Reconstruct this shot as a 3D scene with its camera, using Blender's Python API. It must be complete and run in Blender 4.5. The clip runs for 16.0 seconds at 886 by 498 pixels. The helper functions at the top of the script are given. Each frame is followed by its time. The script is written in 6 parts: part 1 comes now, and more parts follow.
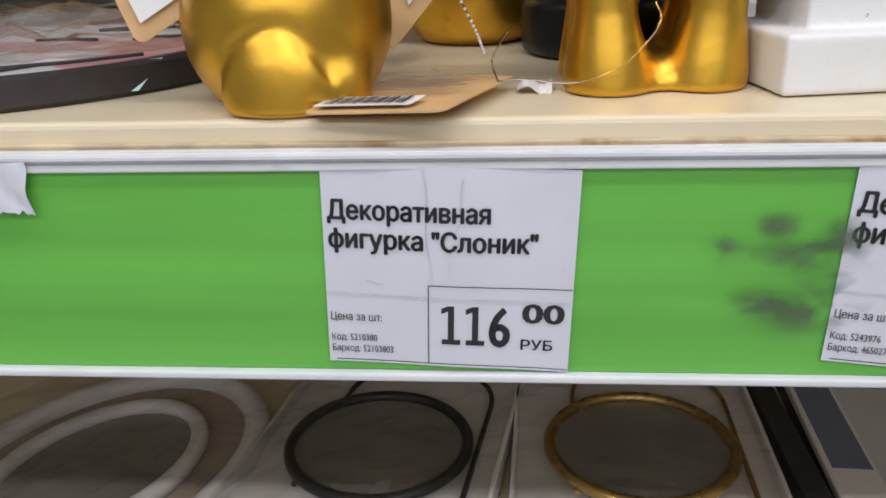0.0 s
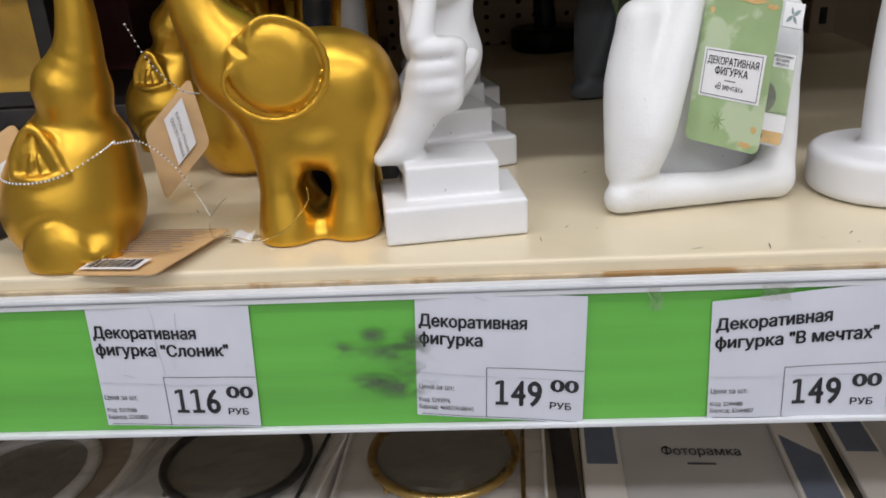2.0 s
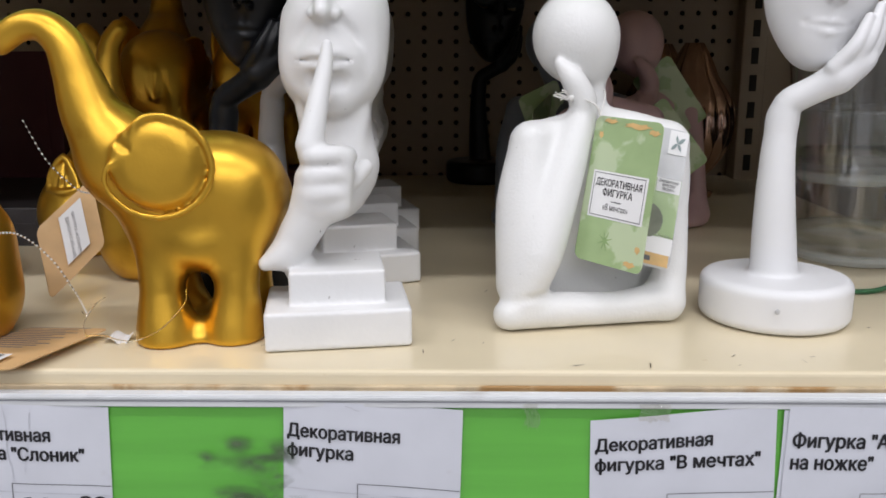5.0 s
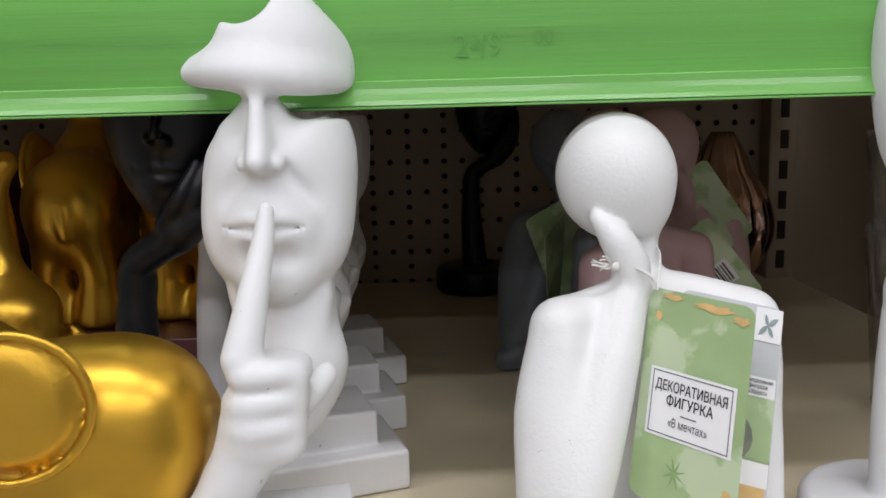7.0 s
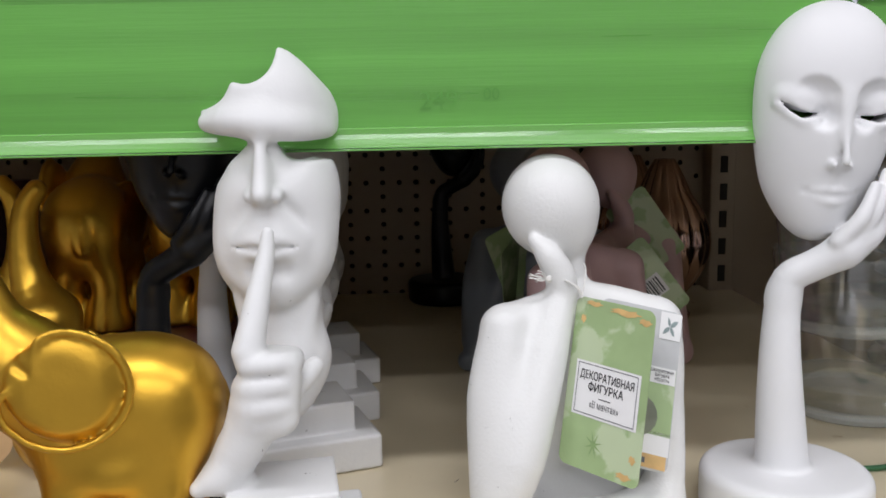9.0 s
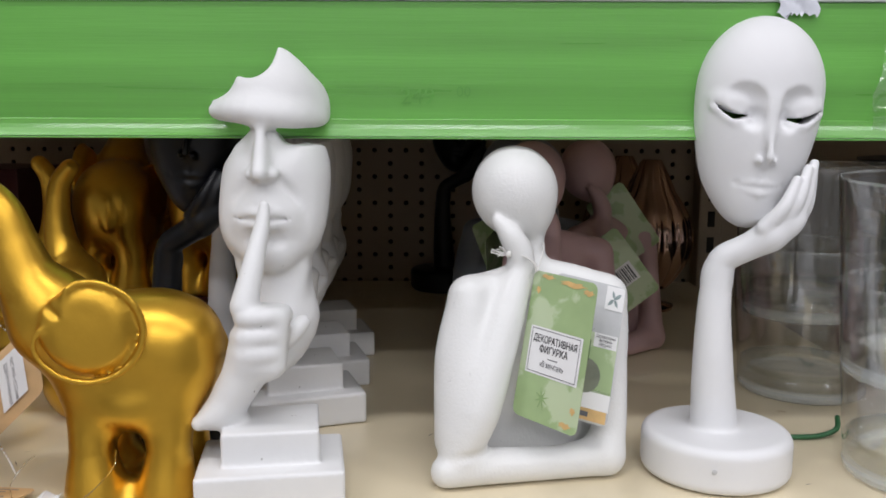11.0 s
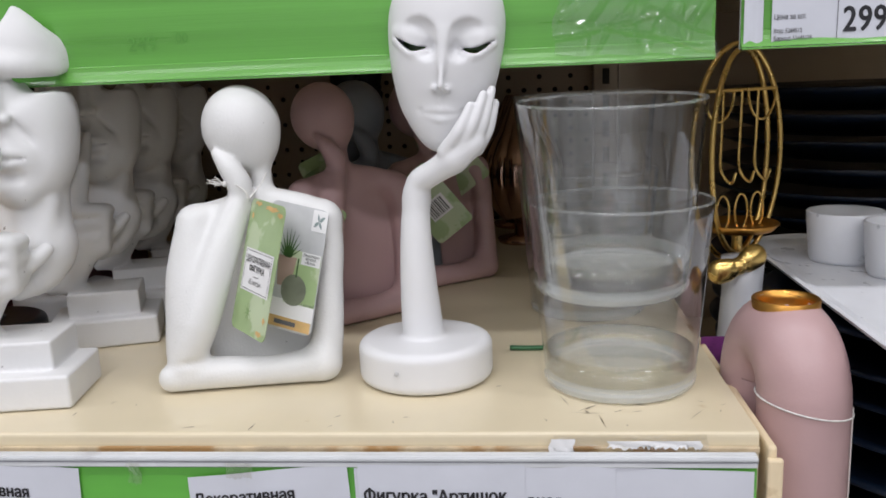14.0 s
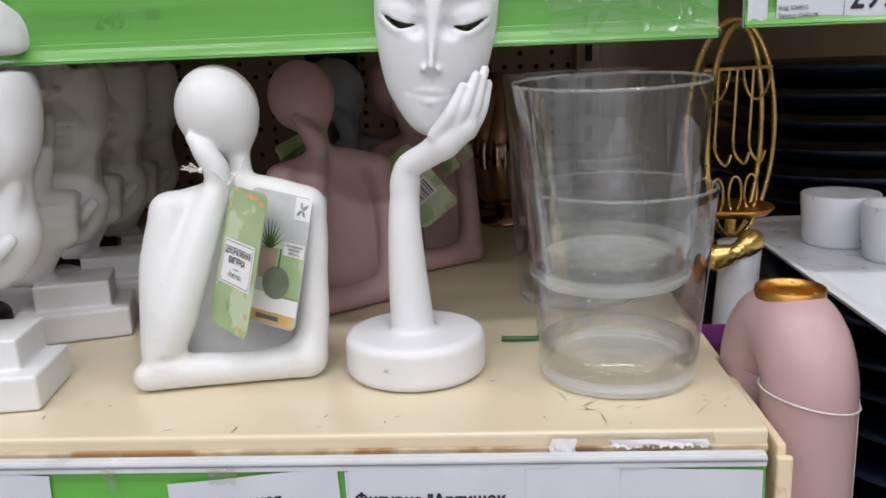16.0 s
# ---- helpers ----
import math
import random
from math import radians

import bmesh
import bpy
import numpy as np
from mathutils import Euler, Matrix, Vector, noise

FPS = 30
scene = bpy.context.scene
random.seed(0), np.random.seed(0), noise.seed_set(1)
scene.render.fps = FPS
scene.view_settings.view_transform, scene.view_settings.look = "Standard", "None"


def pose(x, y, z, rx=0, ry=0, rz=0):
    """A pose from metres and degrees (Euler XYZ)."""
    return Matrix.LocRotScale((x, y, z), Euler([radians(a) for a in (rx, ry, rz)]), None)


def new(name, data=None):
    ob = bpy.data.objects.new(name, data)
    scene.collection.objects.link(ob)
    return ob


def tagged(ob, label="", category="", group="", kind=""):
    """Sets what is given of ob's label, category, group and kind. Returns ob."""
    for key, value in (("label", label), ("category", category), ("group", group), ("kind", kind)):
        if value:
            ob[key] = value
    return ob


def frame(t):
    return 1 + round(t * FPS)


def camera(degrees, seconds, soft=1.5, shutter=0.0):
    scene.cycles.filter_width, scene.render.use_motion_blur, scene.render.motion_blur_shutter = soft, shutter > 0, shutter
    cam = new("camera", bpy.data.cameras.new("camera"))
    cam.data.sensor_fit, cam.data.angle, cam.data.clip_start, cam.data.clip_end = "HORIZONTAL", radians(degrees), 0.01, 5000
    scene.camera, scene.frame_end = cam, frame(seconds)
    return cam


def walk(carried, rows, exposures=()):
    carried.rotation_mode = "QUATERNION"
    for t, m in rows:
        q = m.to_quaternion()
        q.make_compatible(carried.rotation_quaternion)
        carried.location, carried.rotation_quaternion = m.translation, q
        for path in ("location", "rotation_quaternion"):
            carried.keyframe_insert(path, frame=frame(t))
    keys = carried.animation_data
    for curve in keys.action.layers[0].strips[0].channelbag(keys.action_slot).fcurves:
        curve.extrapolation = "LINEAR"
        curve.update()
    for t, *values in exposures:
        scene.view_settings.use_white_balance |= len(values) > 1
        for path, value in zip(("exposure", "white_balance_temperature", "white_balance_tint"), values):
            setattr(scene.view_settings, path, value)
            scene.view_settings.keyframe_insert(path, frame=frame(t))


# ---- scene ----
# camera: hand-held, along the front of the shelf
from mathutils.geometry import delaunay_2d_cdt

cam = camera(55.6, 16.0, 1.7)
METRES, EYE, TILT, LEAN, TURN = 1.15, 1.2575, -21.5, 1.8, 4.6
ROWS = [
    (0.0, 0.0000, 0.0000, 0.0000, -0.00, 0.00, -0.00),
    (0.5, 0.0099, -0.0236, 0.0170, -0.24, -1.79, 0.77),
    (1.0, 0.0669, -0.1044, 0.0610, -0.78, -2.12, 1.54),
    (1.5, 0.1117, -0.1235, 0.0641, -1.27, -2.03, 2.14),
    (2.0, 0.1083, -0.1318, 0.0467, -1.64, -0.94, 2.07),
    (2.5, 0.1165, -0.1168, 0.0175, -1.76, 0.68, 1.60),
    (3.0, 0.1206, -0.1022, 0.0236, -2.09, 1.88, 1.04),
    (3.5, 0.1586, -0.1125, -0.0112, -2.52, 3.87, 0.71),
    (4.0, 0.1526, -0.1096, -0.0134, -3.44, 5.28, 0.47),
    (4.5, 0.1458, -0.1247, 0.0005, -4.06, 6.95, 0.07),
    (5.0, 0.1443, -0.1269, 0.0336, -4.05, 8.51, -0.20),
    (7.5, 0.1479, -0.0152, 0.1130, -4.72, 12.30, 1.96),
    (8.0, 0.1418, -0.0305, 0.1102, -5.23, 12.45, 1.91),
    (8.5, 0.1457, -0.0568, 0.1129, -5.70, 12.62, 1.83),
    (9.0, 0.1479, -0.0889, 0.0964, -6.26, 12.82, 1.76),
    (11.5, 0.1858, -0.1391, 0.0730, -3.70, 13.03, -2.08),
    (12.0, 0.2651, -0.1424, 0.0867, -0.30, 12.54, -3.63),
    (12.5, 0.2966, -0.1369, 0.0777, 1.88, 12.24, -3.82),
    (13.0, 0.3155, -0.1615, 0.0638, 2.33, 11.63, -2.79),
    (13.5, 0.3396, -0.1998, 0.0504, 1.22, 11.04, -0.97),
    (14.0, 0.3430, -0.1798, 0.0510, 0.53, 9.92, 0.31),
    (14.5, 0.3446, -0.1628, 0.0516, -0.12, 8.56, 0.90),
    (15.0, 0.3441, -0.1762, 0.0545, -0.73, 8.62, 1.04),
    (15.5, 0.3408, -0.1451, 0.0620, -0.93, 7.64, 0.98),
    (16.0, 0.3330, -0.1606, 0.0609, -1.43, 8.24, 1.04),
]
walk(cam, [(t, pose(0, -0.246, EYE, TILT, LEAN, TURN) @ pose(METRES * x, METRES * y, METRES * z, 90 + pitch, roll, yaw)) for t, x, y, z, yaw, pitch, roll in ROWS],
     [(0.0, -0.29), (0.5, -0.36), (1.0, -0.26), (1.5, -0.36), (2.2, -0.44), (5.0, -0.34), (8.5, -0.38), (12.0, -0.44), (16.0, -0.34)])


# ---- light: closed shop hall with ceiling tube lamps over the aisle ----
world = bpy.data.worlds.new("world")
scene.world = world
world.use_nodes = True
world.node_tree.nodes["Background"].inputs[0].default_value = (0.9, 0.95, 1.0, 1)
world.node_tree.nodes["Background"].inputs[1].default_value = 0.05


def tube_light(x, y, power, sx, sy, tone=(0.955, 0.945, 1.0)):
    lamp = bpy.data.lights.new("ceiling_tube", "AREA")
    lamp.shape, lamp.size, lamp.size_y, lamp.energy, lamp.color = "RECTANGLE", sx, sy, power, tone
    ob = new("ceiling_tube", lamp)
    ob.matrix_world = pose(x, y, 3.05)
    return ob


for lamp_x in (-1.3, 0.3, 1.9):
    tube_light(lamp_x, -0.55, 17, 1.2, 0.12)
    tube_light(lamp_x, -2.0, 26, 1.2, 0.12)
    tube_light(lamp_x, -3.5, 24, 1.2, 0.12)


# ---- materials ----
def material(name, colour, rough=0.5, metal=0.0, vary=0.12, scale=40.0, fine=400.0, bump=0.15, dist=0.001,
             stain=None, stain_scale=9.0, stain_at=(0.62, 0.7), coat=0.0, spec=0.5, fine_dark=0.0, streak=None):
    """Painted, moulded or printed surface: two scales of tone, fine relief and optional stains."""
    m = bpy.data.materials.new(name)
    m.use_nodes = True
    n, l = m.node_tree.nodes, m.node_tree.links
    b = n["Principled BSDF"]
    co = n.new("ShaderNodeTexCoord")
    big = n.new("ShaderNodeTexNoise")
    big.inputs["Scale"].default_value, big.inputs["Detail"].default_value = scale, 4
    small = n.new("ShaderNodeTexNoise")
    small.inputs["Scale"].default_value, small.inputs["Detail"].default_value = fine, 3
    where = co.outputs["Object"]
    if streak:
        mp = n.new("ShaderNodeMapping")
        mp.inputs["Scale"].default_value = streak
        l.new(where, mp.inputs["Vector"])
        where = mp.outputs["Vector"]
    for t in (big, small):
        l.new(where, t.inputs["Vector"])
    ramp = n.new("ShaderNodeValToRGB")
    ramp.color_ramp.elements[0].position, ramp.color_ramp.elements[1].position = 0.3, 0.7
    ramp.color_ramp.elements[0].color = (*[c * (1 - vary) for c in colour], 1)
    ramp.color_ramp.elements[1].color = (*[min(1, c * (1 + vary * 0.5)) for c in colour], 1)
    l.new(big.outputs["Fac"], ramp.inputs["Fac"])
    out = ramp.outputs["Color"]
    if fine_dark:
        spot = n.new("ShaderNodeValToRGB")
        spot.color_ramp.elements[0].position, spot.color_ramp.elements[1].position = 0.70, 0.76
        spot.color_ramp.elements[0].color, spot.color_ramp.elements[1].color = (0, 0, 0, 1), (1, 1, 1, 1)
        l.new(small.outputs["Fac"], spot.inputs["Fac"])
        mix = n.new("ShaderNodeMix")
        mix.data_type = "RGBA"
        l.new(spot.outputs["Color"], mix.inputs["Factor"])
        l.new(out, mix.inputs["A"])
        mix.inputs["B"].default_value = (*[c * (1 - fine_dark) for c in colour], 1)
        out = mix.outputs["Result"]
    if stain:
        st = n.new("ShaderNodeTexNoise")
        st.inputs["Scale"].default_value, st.inputs["Detail"].default_value = stain_scale, 6
        l.new(co.outputs["Object"], st.inputs["Vector"])
        sr = n.new("ShaderNodeValToRGB")
        sr.color_ramp.elements[0].position, sr.color_ramp.elements[1].position = stain_at
        sr.color_ramp.elements[0].color, sr.color_ramp.elements[1].color = (0, 0, 0, 1), (1, 1, 1, 1)
        l.new(st.outputs["Fac"], sr.inputs["Fac"])
        mix = n.new("ShaderNodeMix")
        mix.data_type = "RGBA"
        l.new(sr.outputs["Color"], mix.inputs["Factor"])
        l.new(out, mix.inputs["A"])
        mix.inputs["B"].default_value = (*stain, 1)
        out = mix.outputs["Result"]
    l.new(out, b.inputs["Base Color"])
    rr = n.new("ShaderNodeMapRange")
    rr.inputs["To Min"].default_value, rr.inputs["To Max"].default_value = max(0.02, rough - 0.08), min(1, rough + 0.08)
    l.new(big.outputs["Fac"], rr.inputs["Value"])
    l.new(rr.outputs["Result"], b.inputs["Roughness"])
    b.inputs["Metallic"].default_value = metal
    b.inputs["Specular IOR Level"].default_value = spec
    b.inputs["Coat Weight"].default_value = coat
    b.inputs["Coat Roughness"].default_value = 0.12
    if bump:
        bp = n.new("ShaderNodeBump")
        bp.inputs["Strength"].default_value, bp.inputs["Distance"].default_value = bump, dist
        l.new(small.outputs["Fac"], bp.inputs["Height"])
        l.new(bp.outputs["Normal"], b.inputs["Normal"])
    return m


def glassy(name, colour, rough=0.02, ior=1.45):
    m = bpy.data.materials.new(name)
    m.use_nodes = True
    b = m.node_tree.nodes["Principled BSDF"]
    b.inputs["Base Color"].default_value = (*colour, 1)
    b.inputs["Roughness"].default_value, b.inputs["IOR"].default_value = rough, ior
    b.inputs["Transmission Weight"].default_value = 1.0
    return m


def film_material(name, clear, rough, colour=(1, 1, 1), scale=60.0, relief=0.6):
    """Thin clear plastic: mostly see-through, with sharp glints from its creases."""
    m = bpy.data.materials.new(name)
    m.use_nodes = True
    n, l = m.node_tree.nodes, m.node_tree.links
    n.remove(n["Principled BSDF"])
    tr, gl, mx = n.new("ShaderNodeBsdfTransparent"), n.new("ShaderNodeBsdfGlossy"), n.new("ShaderNodeMixShader")
    tr.inputs[0].default_value = (*colour, 1)
    gl.inputs["Roughness"].default_value = rough
    fr, ad, pw = n.new("ShaderNodeLayerWeight"), n.new("ShaderNodeMath"), n.new("ShaderNodeMath")
    pw.operation, ad.operation = "POWER", "MULTIPLY_ADD"
    pw.inputs[1].default_value = 4.0
    ad.inputs[1].default_value, ad.inputs[2].default_value = 0.6, 1 - clear
    no, bp, co = n.new("ShaderNodeTexNoise"), n.new("ShaderNodeBump"), n.new("ShaderNodeTexCoord")
    no.inputs["Scale"].default_value = scale
    bp.inputs["Strength"].default_value, bp.inputs["Distance"].default_value = relief, 0.004
    l.new(co.outputs["Object"], no.inputs["Vector"])
    l.new(no.outputs["Fac"], bp.inputs["Height"])
    l.new(bp.outputs["Normal"], gl.inputs["Normal"])
    l.new(fr.outputs["Facing"], pw.inputs[0])
    l.new(pw.outputs[0], ad.inputs[0])
    l.new(ad.outputs[0], mx.inputs[0])
    l.new(tr.outputs[0], mx.inputs[1])
    l.new(gl.outputs[0], mx.inputs[2])
    l.new(mx.outputs[0], n["Material Output"].inputs["Surface"])
    return m


def smear_material(name, colour, scale, low, high, strength=0.8):
    """Dirt smear: opaque only in blotches of its own shape."""
    m = bpy.data.materials.new(name)
    m.use_nodes = True
    n, l = m.node_tree.nodes, m.node_tree.links
    b = n["Principled BSDF"]
    b.inputs["Base Color"].default_value = (*colour, 1)
    b.inputs["Roughness"].default_value = 0.6
    no, rp, co = n.new("ShaderNodeTexNoise"), n.new("ShaderNodeMapRange"), n.new("ShaderNodeTexCoord")
    mp = n.new("ShaderNodeMapping")
    mp.inputs["Scale"].default_value = (0.7, 1, 1.1)
    gr = n.new("ShaderNodeTexGradient")
    gr.gradient_type = "SPHERICAL"
    gm = n.new("ShaderNodeMapping")
    gm.inputs["Location"].default_value = (-1, 0, -1)
    gm.inputs["Scale"].default_value = (2, 0, 2)
    no.inputs["Scale"].default_value, no.inputs["Detail"].default_value = scale, 1.5
    rp.inputs["From Min"].default_value, rp.inputs["From Max"].default_value = low, high
    mu = n.new("ShaderNodeMath")
    mu.operation = "MULTIPLY"
    mu2 = n.new("ShaderNodeMath")
    mu2.operation, mu2.use_clamp = "MULTIPLY", True
    mu2.inputs[1].default_value = strength * 2.2
    l.new(co.outputs["Object"], mp.inputs["Vector"])
    l.new(mp.outputs["Vector"], no.inputs["Vector"])
    l.new(co.outputs["Generated"], gm.inputs["Vector"])
    l.new(gm.outputs["Vector"], gr.inputs["Vector"])
    l.new(no.outputs["Fac"], rp.inputs["Value"])
    l.new(rp.outputs["Result"], mu.inputs[0])
    l.new(gr.outputs["Fac"], mu.inputs[1])
    l.new(mu.outputs[0], mu2.inputs[0])
    l.new(mu2.outputs[0], b.inputs["Alpha"])
    return m


M_CREAM = material("cream_enamel", (0.73, 0.64, 0.455), 0.32, vary=0.06, scale=14, fine=220, bump=0.05, stain=(0.52, 0.38, 0.2),
                   stain_scale=55, stain_at=(0.70, 0.78), coat=0.2)
M_LIP = material("cream_enamel_worn_edge", (0.80, 0.66, 0.44), 0.4, vary=0.1, scale=30, fine=300, bump=0.1, stain=(0.42, 0.27, 0.1),
                 stain_scale=42, stain_at=(0.60, 0.68))
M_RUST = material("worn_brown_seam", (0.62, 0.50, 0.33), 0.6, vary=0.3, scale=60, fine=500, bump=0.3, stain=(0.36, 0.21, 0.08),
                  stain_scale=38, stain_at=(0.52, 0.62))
M_PLASTIC = material("white_rail_plastic", (0.66, 0.68, 0.70), 0.25, vary=0.1, scale=25, fine=300, bump=0.03, stain=(0.5, 0.5, 0.52),
                     stain_scale=30, stain_at=(0.62, 0.75))
M_GREEN = material("green_strip_card", (0.125, 0.45, 0.06), 0.36, vary=0.16, scale=30, fine=300, bump=0.05, coat=0.2, streak=(0.12, 1, 2.2))
# stretched tone streaks put part of the gloss reflections into the green
M_GREEN_UP = material("green_strip_card_glossy", (0.13, 0.40, 0.065), 0.30, vary=0.22, scale=26, fine=320, bump=0.10, coat=0.5, streak=(0.07, 1, 2.4))
M_GROOVE = material("grey_plastic_groove", (0.30, 0.31, 0.34), 0.5, vary=0.2, scale=60, bump=0)
M_RIB = material("clear_curved_edge_over_green", (0.15, 0.42, 0.08), 0.22, vary=0.12, scale=40, bump=0.04, coat=0.7, streak=(0.07, 1, 2.4))
M_GHOST = material("faded_ink_on_green", (0.10, 0.335, 0.05), 0.4, vary=0.2, scale=90, bump=0)
M_PAPER = material("white_label_paper", (0.62, 0.64, 0.70), 0.5, vary=0.05, scale=30, fine=300, bump=0.06, stain=(0.56, 0.57, 0.61),
                   stain_scale=45, stain_at=(0.64, 0.74))
M_FOLD = material("paper_fold", (0.565, 0.58, 0.635), 0.6, vary=0.2, scale=90, bump=0)
M_INK = material("black_print", (0.02, 0.02, 0.025), 0.5, vary=0.1, bump=0)
M_GREYINK = material("grey_print", (0.12, 0.12, 0.13), 0.6, vary=0.1, bump=0)
M_PLASTER = material("white_cast_plaster", (0.74, 0.745, 0.745), 0.55, vary=0.045, scale=30, fine=420, bump=0.10, coat=0.05, stain=(0.28, 0.27, 0.26), stain_scale=170, stain_at=(0.73, 0.75))
M_GRIT = material("white_gritty_glaze", (0.74, 0.745, 0.735), 0.44, vary=0.04, scale=25, fine=620, bump=0.35, dist=0.0006, coat=0.14, stain=(0.34, 0.34, 0.33), stain_scale=330, stain_at=(0.725, 0.75))
M_SATIN = material("white_satin_resin", (0.75, 0.755, 0.765), 0.48, vary=0.03, scale=25, fine=500, bump=0.03)
M_BLACK = material("black_satin_resin", (0.006, 0.007, 0.009), 0.36, vary=0.2, scale=30, bump=0.04, spec=0.3)
M_PINK = material("dusty_pink_resin", (0.50, 0.335, 0.335), 0.38, vary=0.06, scale=25, fine=500, bump=0.08)
M_GREYBLUE = material("blue_grey_resin", (0.17, 0.19, 0.22), 0.4, vary=0.08, scale=25, fine=500, bump=0.08)
M_GOLD = material("gold_paint", (0.66, 0.385, 0.045), 0.35, 0.92, vary=0.14, scale=22, fine=500, bump=0.12, dist=0.0005, stain=(0.5, 0.25, 0.02),
                  stain_scale=35, stain_at=(0.66, 0.8))
M_GOLDWIRE = material("brass_wire", (0.72, 0.50, 0.17), 0.28, 1.0, vary=0.15, scale=40, bump=0.05)
M_GOLDRIM = material("gold_foil_rim", (0.66, 0.34, 0.08), 0.36, 1.0, vary=0.1, scale=60, bump=0.05)
M_COPPER = material("rose_copper_chrome", (0.50, 0.33, 0.26), 0.13, 1.0, vary=0.15, scale=30, bump=0.05)
M_KRAFT = material("kraft_card", (0.62, 0.40, 0.19), 0.62, vary=0.12, scale=60, fine=700, bump=0.1)
M_TAGGREEN = material("sage_green_tag_card", (0.33, 0.45, 0.22), 0.35, vary=0.12, scale=50, fine=500, bump=0.02, stain=(0.47, 0.56, 0.36),
                      stain_scale=38, stain_at=(0.5, 0.54), coat=0.3)
M_OCHRE = material("ochre_brush_print", (0.64, 0.42, 0.17), 0.45, vary=0.2, scale=120, bump=0)
M_TAGGREY = material("pale_grey_print", (0.55, 0.56, 0.57), 0.35, vary=0.2, scale=40, bump=0, coat=0.3)
M_TAGWHITE = material("tag_white_print", (0.78, 0.78, 0.78), 0.4, vary=0.04, bump=0)
M_LEAF = material("dark_leaf_print", (0.05, 0.12, 0.03), 0.5, vary=0.3, scale=100, bump=0)
M_LEAFGREY = material("grey_green_leaf_print", (0.26, 0.33, 0.33), 0.4, vary=0.3, scale=120, bump=0)
M_SPRIG = material("green_sprig_print", (0.24, 0.36, 0.15), 0.4, vary=0.3, scale=150, bump=0)
M_CLAY = material("clay_pot_print", (0.20, 0.22, 0.16), 0.5, vary=0.3, scale=60, bump=0)
M_POT = material("pinkish_pot_print", (0.42, 0.30, 0.25), 0.5, vary=0.2, scale=60, bump=0)
M_STRING = material("white_cotton_string", (0.74, 0.73, 0.70), 0.8, vary=0.2, scale=300, fine=900, bump=0.4)
M_NYLON = glassy("clear_nylon", (0.95, 0.95, 0.95), 0.1)


def half_clear(name, share=0.0, gloss=0.045):
    """Clear glass: light goes straight on, surfaces mirror by angle; share adds true bending."""
    m = glassy(name, (0.97, 0.985, 0.975), 0.0, 1.45)
    n, l = m.node_tree.nodes, m.node_tree.links
    tr, gl, fr = n.new("ShaderNodeBsdfTransparent"), n.new("ShaderNodeBsdfGlossy"), n.new("ShaderNodeLayerWeight")
    pw, ad = n.new("ShaderNodeMath"), n.new("ShaderNodeMath")
    pw.operation, ad.operation = "POWER", "MULTIPLY_ADD"
    pw.inputs[1].default_value, ad.inputs[1].default_value, ad.inputs[2].default_value = 3.0, 0.75, gloss
    tr.inputs[0].default_value = (0.975, 0.985, 0.98, 1)
    gl.inputs["Roughness"].default_value = 0.03
    m1, m2 = n.new("ShaderNodeMixShader"), n.new("ShaderNodeMixShader")
    l.new(fr.outputs["Facing"], pw.inputs[0])
    l.new(pw.outputs[0], ad.inputs[0])
    l.new(ad.outputs[0], m1.inputs[0])
    l.new(tr.outputs[0], m1.inputs[1])
    l.new(gl.outputs[0], m1.inputs[2])
    m2.inputs[0].default_value = share
    l.new(m1.outputs[0], m2.inputs[1])
    l.new(n["Principled BSDF"].outputs[0], m2.inputs[2])
    l.new(m2.outputs[0], n["Material Output"].inputs["Surface"])
    return m


def milky(name, colour, alpha, rough=0.12):
    """Thick or rounded glass: mostly see-through, its pale body colour stands in for caught light."""
    m = bpy.data.materials.new(name)
    m.use_nodes = True
    b = m.node_tree.nodes["Principled BSDF"]
    b.inputs["Base Color"].default_value = (*colour, 1)
    b.inputs["Roughness"].default_value, b.inputs["Alpha"].default_value = rough, alpha
    b.inputs["Specular IOR Level"].default_value = 0.9
    return m


# floor, rim and foot of the clear glass get their glints as pale colour
M_GLASSFLOOR = milky("wavy_glass_floor", (0.76, 0.79, 0.78), 0.24, 0.2)
M_GLASSBASE = half_clear("thick_glass_base", 0.45, 0.10)
M_GLASSRIM = milky("rounded_glass_rim", (0.78, 0.82, 0.80), 0.13)
M_GLASSFOOT = milky("rounded_glass_foot", (0.80, 0.83, 0.81), 0.36)
M_GLASSWALL = half_clear("clear_glass_wall", 0.0, 0.17)
M_FILM = film_material("clear_crumpled_film", 0.84, 0.12, (0.98, 0.99, 0.98), 30, 0.10)
M_WRAP = film_material("clear_shrink_wrap", 0.87, 0.18, (0.95, 0.95, 0.95), 40)
M_TAPE = film_material("clear_tape", 0.80, 0.15, (0.98, 0.97, 0.93), 120)
M_SMEAR = smear_material("grey_fingermark_dirt", (0.085, 0.12, 0.07), 130, 0.36, 0.60, 0.42)
M_SCRATCH = material("dark_scuff", (0.16, 0.12, 0.08), 0.6, vary=0.3, scale=200, bump=0)
M_PEG = material("beige_pegboard_enamel", (0.38, 0.305, 0.215), 0.5, vary=0.08, scale=10, fine=200, bump=0.06)
# near-black colour that stands in for shade inside holes and slots
M_HOLESHADE = material("dark_hole_shade", (0.03, 0.026, 0.02), 0.9, vary=0.2, bump=0)
M_DARKWOOD = material("dark_stained_edge", (0.035, 0.03, 0.03), 0.5, vary=0.3, scale=60, bump=0.15)
M_MAROON = material("maroon_box_card", (0.12, 0.035, 0.045), 0.4, vary=0.12, scale=20, bump=0.03)
